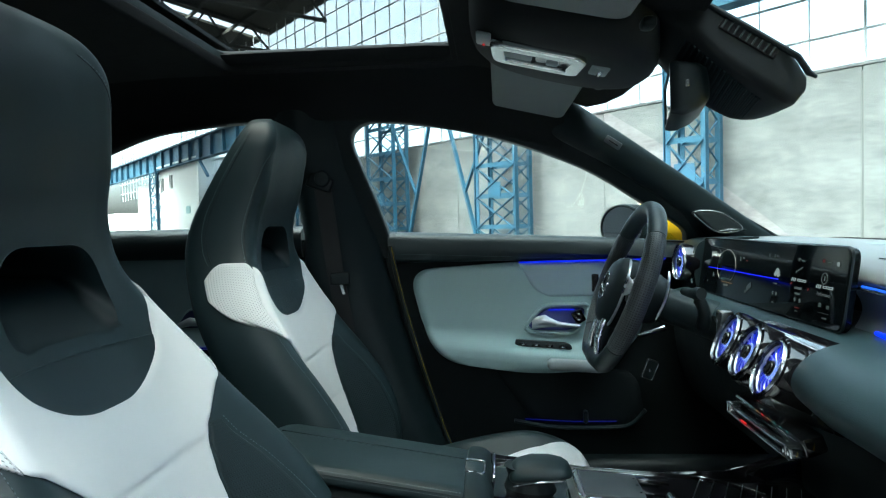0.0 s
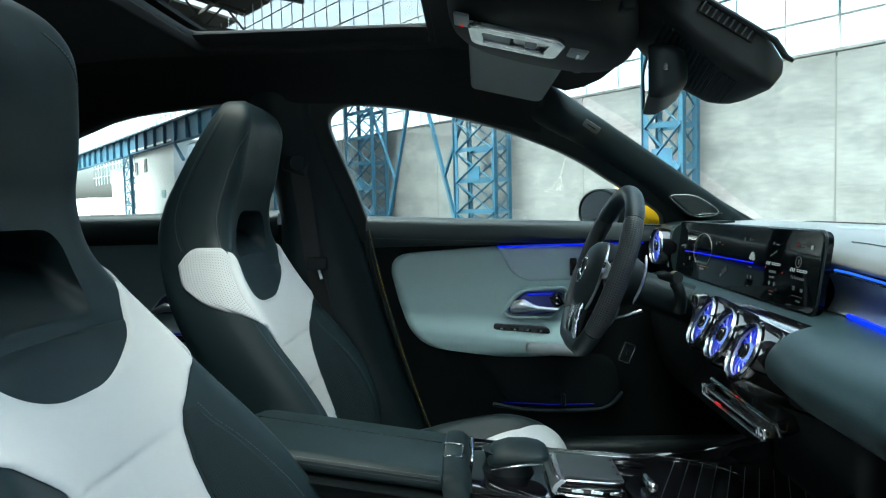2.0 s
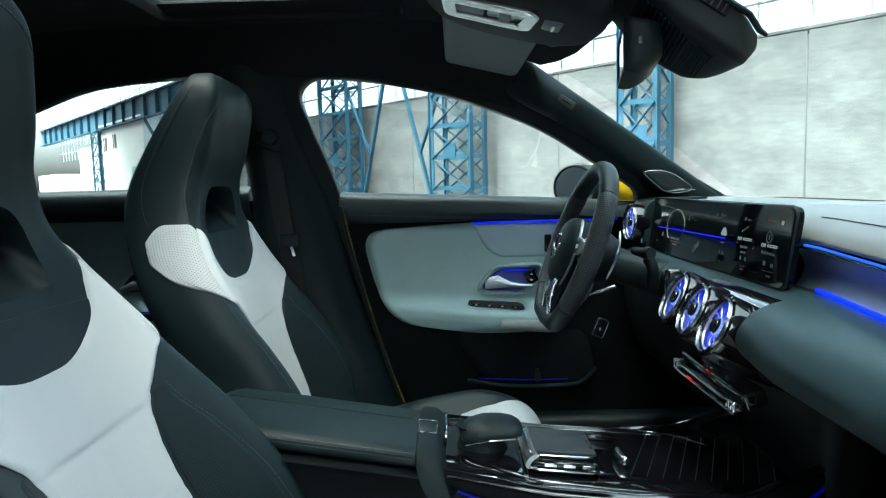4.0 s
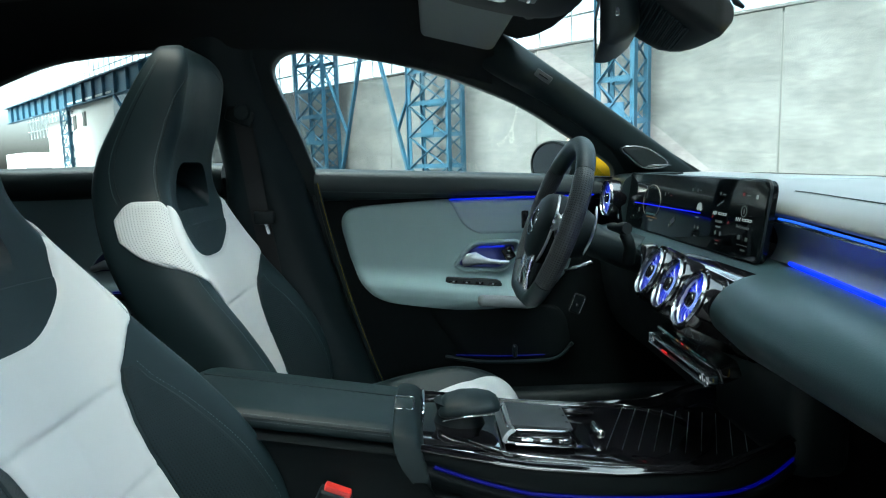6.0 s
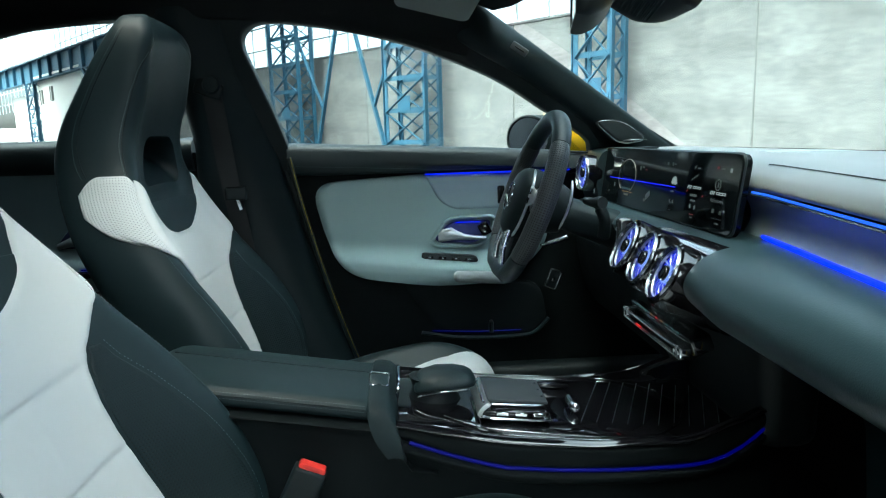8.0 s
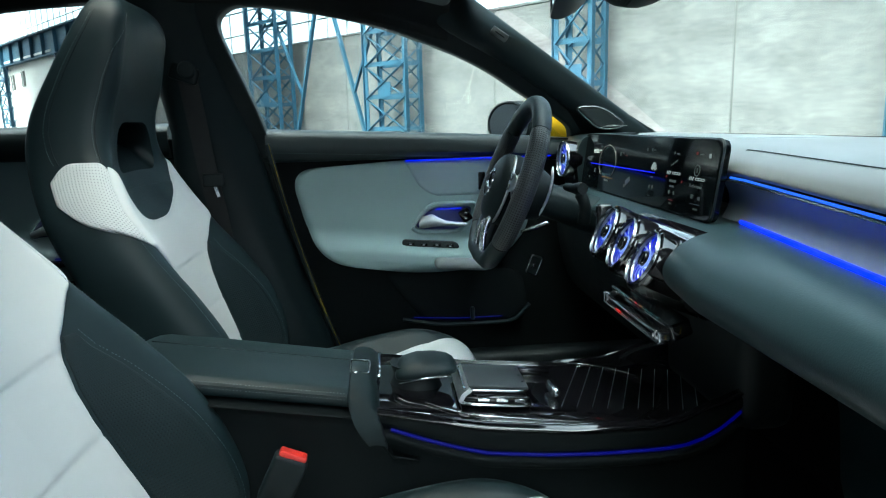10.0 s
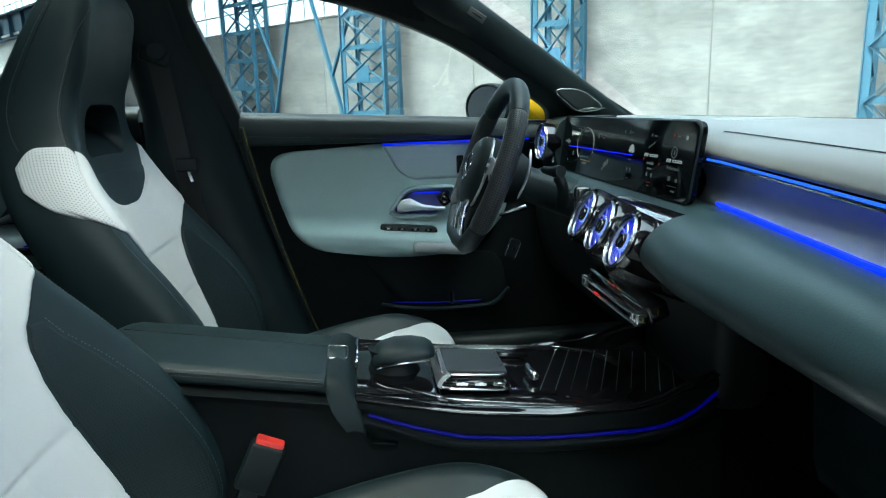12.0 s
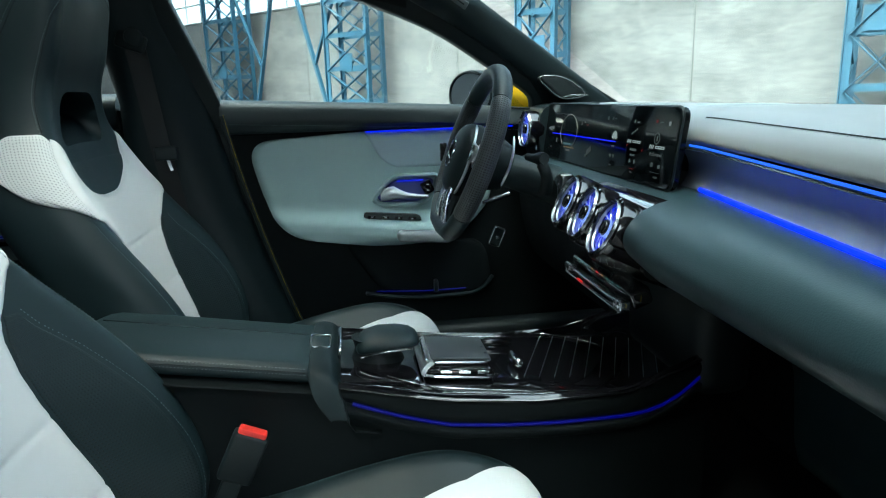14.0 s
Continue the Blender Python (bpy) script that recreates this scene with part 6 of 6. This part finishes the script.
for s, dz in ((1.0, 0.03), (1.0, 0.0), (0.985, -0.022), (0.94, -0.038), (0.86, -0.048), (0.7, -0.054), (0.3, -0.056)):
    rings.append([Vector((-0.29 + 0.152 * s * (abs(math.cos(a)) ** 0.75) * (1 if math.cos(a) > 0 else -1), -0.01 + 0.155 * s * (abs(math.sin(a)) ** 0.8) * (1 if math.sin(a) > 0 else -1), 0.0)) for a in [2 * math.pi * k / 44 for k in range(44)]])
    rings[-1] = [Vector((q.x, q.y, 1.362 - 0.24 * (q.x + 0.35) + dz)) for q in rings[-1]]
part("housing", loft(rings), SHELL, oc)


def under(x, y, dz=0.0):
    return Vector((x, y, 1.308 - 0.24 * (x + 0.35) + dz))


RO = Euler((0, radians(13.5), 0)).to_matrix()
fr = part("chrome_frame", mapped(sheet(rounded([(-0.072, -0.05), (0.072, -0.05), (0.066, 0.05), (-0.066, 0.05)], 0.02, 6), (rounded([(-0.055, -0.03), (0.054, -0.03), (0.05, 0.034), (-0.05, 0.034)], 0.012, 5),), 0.012, 0.003), lambda v: under(-0.335 + v.x, -0.06 + v.y, v.z - 0.004)), CHROME, oc, "polished frame of the reading lamp")
part("lamp_lens", rbox(under(-0.362, -0.06, 0.0), (0.045, 0.06, 0.008), 0.003, 2, RO), DECOR, fr)
part("slide_switch", rbox(under(-0.31, -0.06, 0.0), (0.055, 0.05, 0.008), 0.003, 2, RO), PIANO, fr)
part("switch_tab", rbox(under(-0.31, -0.06, -0.007), (0.02, 0.014, 0.008), 0.003, 2, RO), ALU, fr)
part("side_switch", rbox(under(-0.235, -0.05, 0.0), (0.03, 0.05, 0.01), 0.004, 2, RO), DECOR, oc)
part("switch_bar", rbox(under(-0.235, -0.05, -0.006), (0.006, 0.026, 0.004), 0.001, 1, RO), CHROME, oc)
em = part("warning_panel", rbox(under(-0.418, -0.09, 0.003), (0.024, 0.06, 0.006), 0.003, 2, RO), DECOR, oc)
part("red_lamp", rbox(under(-0.418, -0.07, -0.0015), (0.004, 0.004, 0.002), 0.0005, 1, RO), UI_RED, em)


def visor(y0, y1, lab):
    v = thing("sun_visor", lab, "sun visor", "sun visors")
    o = rounded([(-0.40, y0), (-0.222, y0), (-0.235, y1), (-0.395, y1)], 0.03, 6)
    part("panel", mapped(sheet(o, (), 0.018, 0.007, 3), lambda q: Vector((q.x, q.y, 1.352 - 0.22 * (q.x + 0.35) - 0.10 * max(0.0, abs(q.y) - 0.33) + q.z))), VISOR, v)
    part("hinge_clip", rbox((-0.195, y0 + (0.02 if y0 > 0 else -0.02) * 1, 1.338 - 0.22 * 0.155), (0.02, 0.03, 0.016), 0.006, 2), HARD, v)
    return v


visor(0.17, 0.55, "folded dark grey cloth sun visor over the driver")
pv = visor(-0.19, -0.58, "folded dark grey cloth sun visor over the passenger")
part("vanity_cover", rbox((-0.30, -0.40, 1.3245), (0.12, 0.16, 0.004), 0.0015, 1, Euler((0, radians(12.4), 0)).to_matrix()), GREY, pv)

rv = thing("rear_view_mirror", "black rear-view mirror on a short stem", "mirror")
RM = Matrix.Translation((-0.094, 0.006, 1.24)) @ Euler((0, 0, radians(-12))).to_matrix().to_4x4()
rings = []
for dx, w, h, dz in ((-0.017, 0.099, 0.032, 0.0), (-0.0205, 0.101, 0.034, 0.0), (-0.020, 0.106, 0.039, 0.0), (-0.012, 0.109, 0.041, 0.0), (0.0, 0.109, 0.041, -0.001), (0.02, 0.102, 0.036, 0.002), (0.035, 0.085, 0.028, 0.006), (0.042, 0.05, 0.018, 0.008)):
    rings.append([RM @ Vector((dx, q.x, q.y + dz)) for q in rounded([(-w, -h), (w, -h), (w, h), (-w, h)], 0.009 if dx < -0.005 else 0.02, 6)])
part("housing", loft(rings), HARD, rv)
part("mirror_glass", loft([[RM @ Vector((x, q.x, q.y)) for q in rounded([(-0.1, -0.033), (0.1, -0.033), (0.1, 0.033), (-0.1, 0.033)], 0.02, 6)] for x in (-0.0165, -0.0185)]), MIRROR, rv)
part("stem", tube([RM @ Vector((0.03, 0, 0.01)), Vector((-0.075, 0, 1.27)), Vector((-0.06, 0, 1.31))], 0.014, 12), HARD, rv)
part("sensor_window", rbox(RM @ Vector((0.004, -0.1095, 0.004)), (0.006, 0.002, 0.012), 0.0008, 1, RM.to_3x3()), CHROME, rv)

ch = thing("camera_housing", "black ribbed camera and sensor cover behind the windscreen", "sensor cover")


def cover_rows(x):
    """Top and depth of the cover along the windscreen."""
    return 1.318 - 0.64 * (x + 0.073), float(np.interp(x, [-0.16, -0.115, -0.065, -0.006, 0.03, 0.05, 0.062], [0.035, 0.06, 0.09, 0.086, 0.062, 0.04, 0.01]))


def cover_edge(x, f):
    """A point of the ribbed underside, f from its near edge to its middle."""
    zt, dpt = cover_rows(x)
    w = float(np.interp(x, [-0.16, -0.1, 0.03, 0.062], [0.085, 0.12, 0.12, 0.10]))
    k = float(np.interp(x, [-0.16, -0.06, 0.0, 0.045], [0.42, 0.44, 0.52, 0.82]))
    return Vector((x, -w * 0.97 * (1 - f), zt - dpt * (k + (float(np.interp(x, [-0.16, -0.03, 0.04], [0.92, 0.92, 0.86])) - k) * f)))


rings = []
for x in [-0.16 + 0.0185 * i for i in range(13)]:
    zt, dpt = cover_rows(x)
    w = float(np.interp(x, [-0.16, -0.1, 0.03, 0.062], [0.085, 0.12, 0.12, 0.10]))
    up = float(np.interp(x, [-0.16, 0.035, 0.062], [0.014, 0.014, 0.0]))
    near, mid = cover_edge(x, 0), cover_edge(x, 1)
    rings.append([Vector((x, q.x, q.y)) for q in rounded([(-w, zt + up + 0.02), (w, zt + up + 0.02), (w, zt - dpt * 0.1), (w * 0.4, zt - dpt * 0.72), (mid.y, mid.z), (near.y, near.z)], 0.016, 5)])
part("cover", loft(rings), SHELL, ch)
part("top_rim", tube([Vector((x, -0.121, cover_rows(x)[0] + (0.026 if x < 0.05 else 0.012))) for x in (-0.09, -0.05, 0.0, 0.04, 0.055, 0.066)], [0.004, 0.005, 0.005, 0.005, 0.005, 0.003], 8), HARD, ch)
for i in range(19):
    x = -0.112 + 0.0062 * i
    part("rib", tube([cover_edge(x, f) - Vector((0, 0, 0.001)) for f in (0.16 + 0.012 * max(0, i - 9), 0.4, 0.7, 0.86)], 0.0024, 6), SOFT, ch)
slot = part("slot", rbox((-0.028, -0.1195, cover_rows(-0.028)[0] + 0.0135), (0.094, 0.004, 0.021), 0.0015, 1, Euler((0, radians(32.6), 0)).to_matrix()), CARPET, ch)
for i in range(9):
    x = -0.062 + 0.0085 * i
    zt = cover_rows(x)[0] + 0.0195
    part("slat", tube([Vector((x + 0.003, -0.1222, zt + 0.001)), Vector((x - 0.006, -0.1222, zt - 0.012))], 0.0016, 6), SOFT, slot)
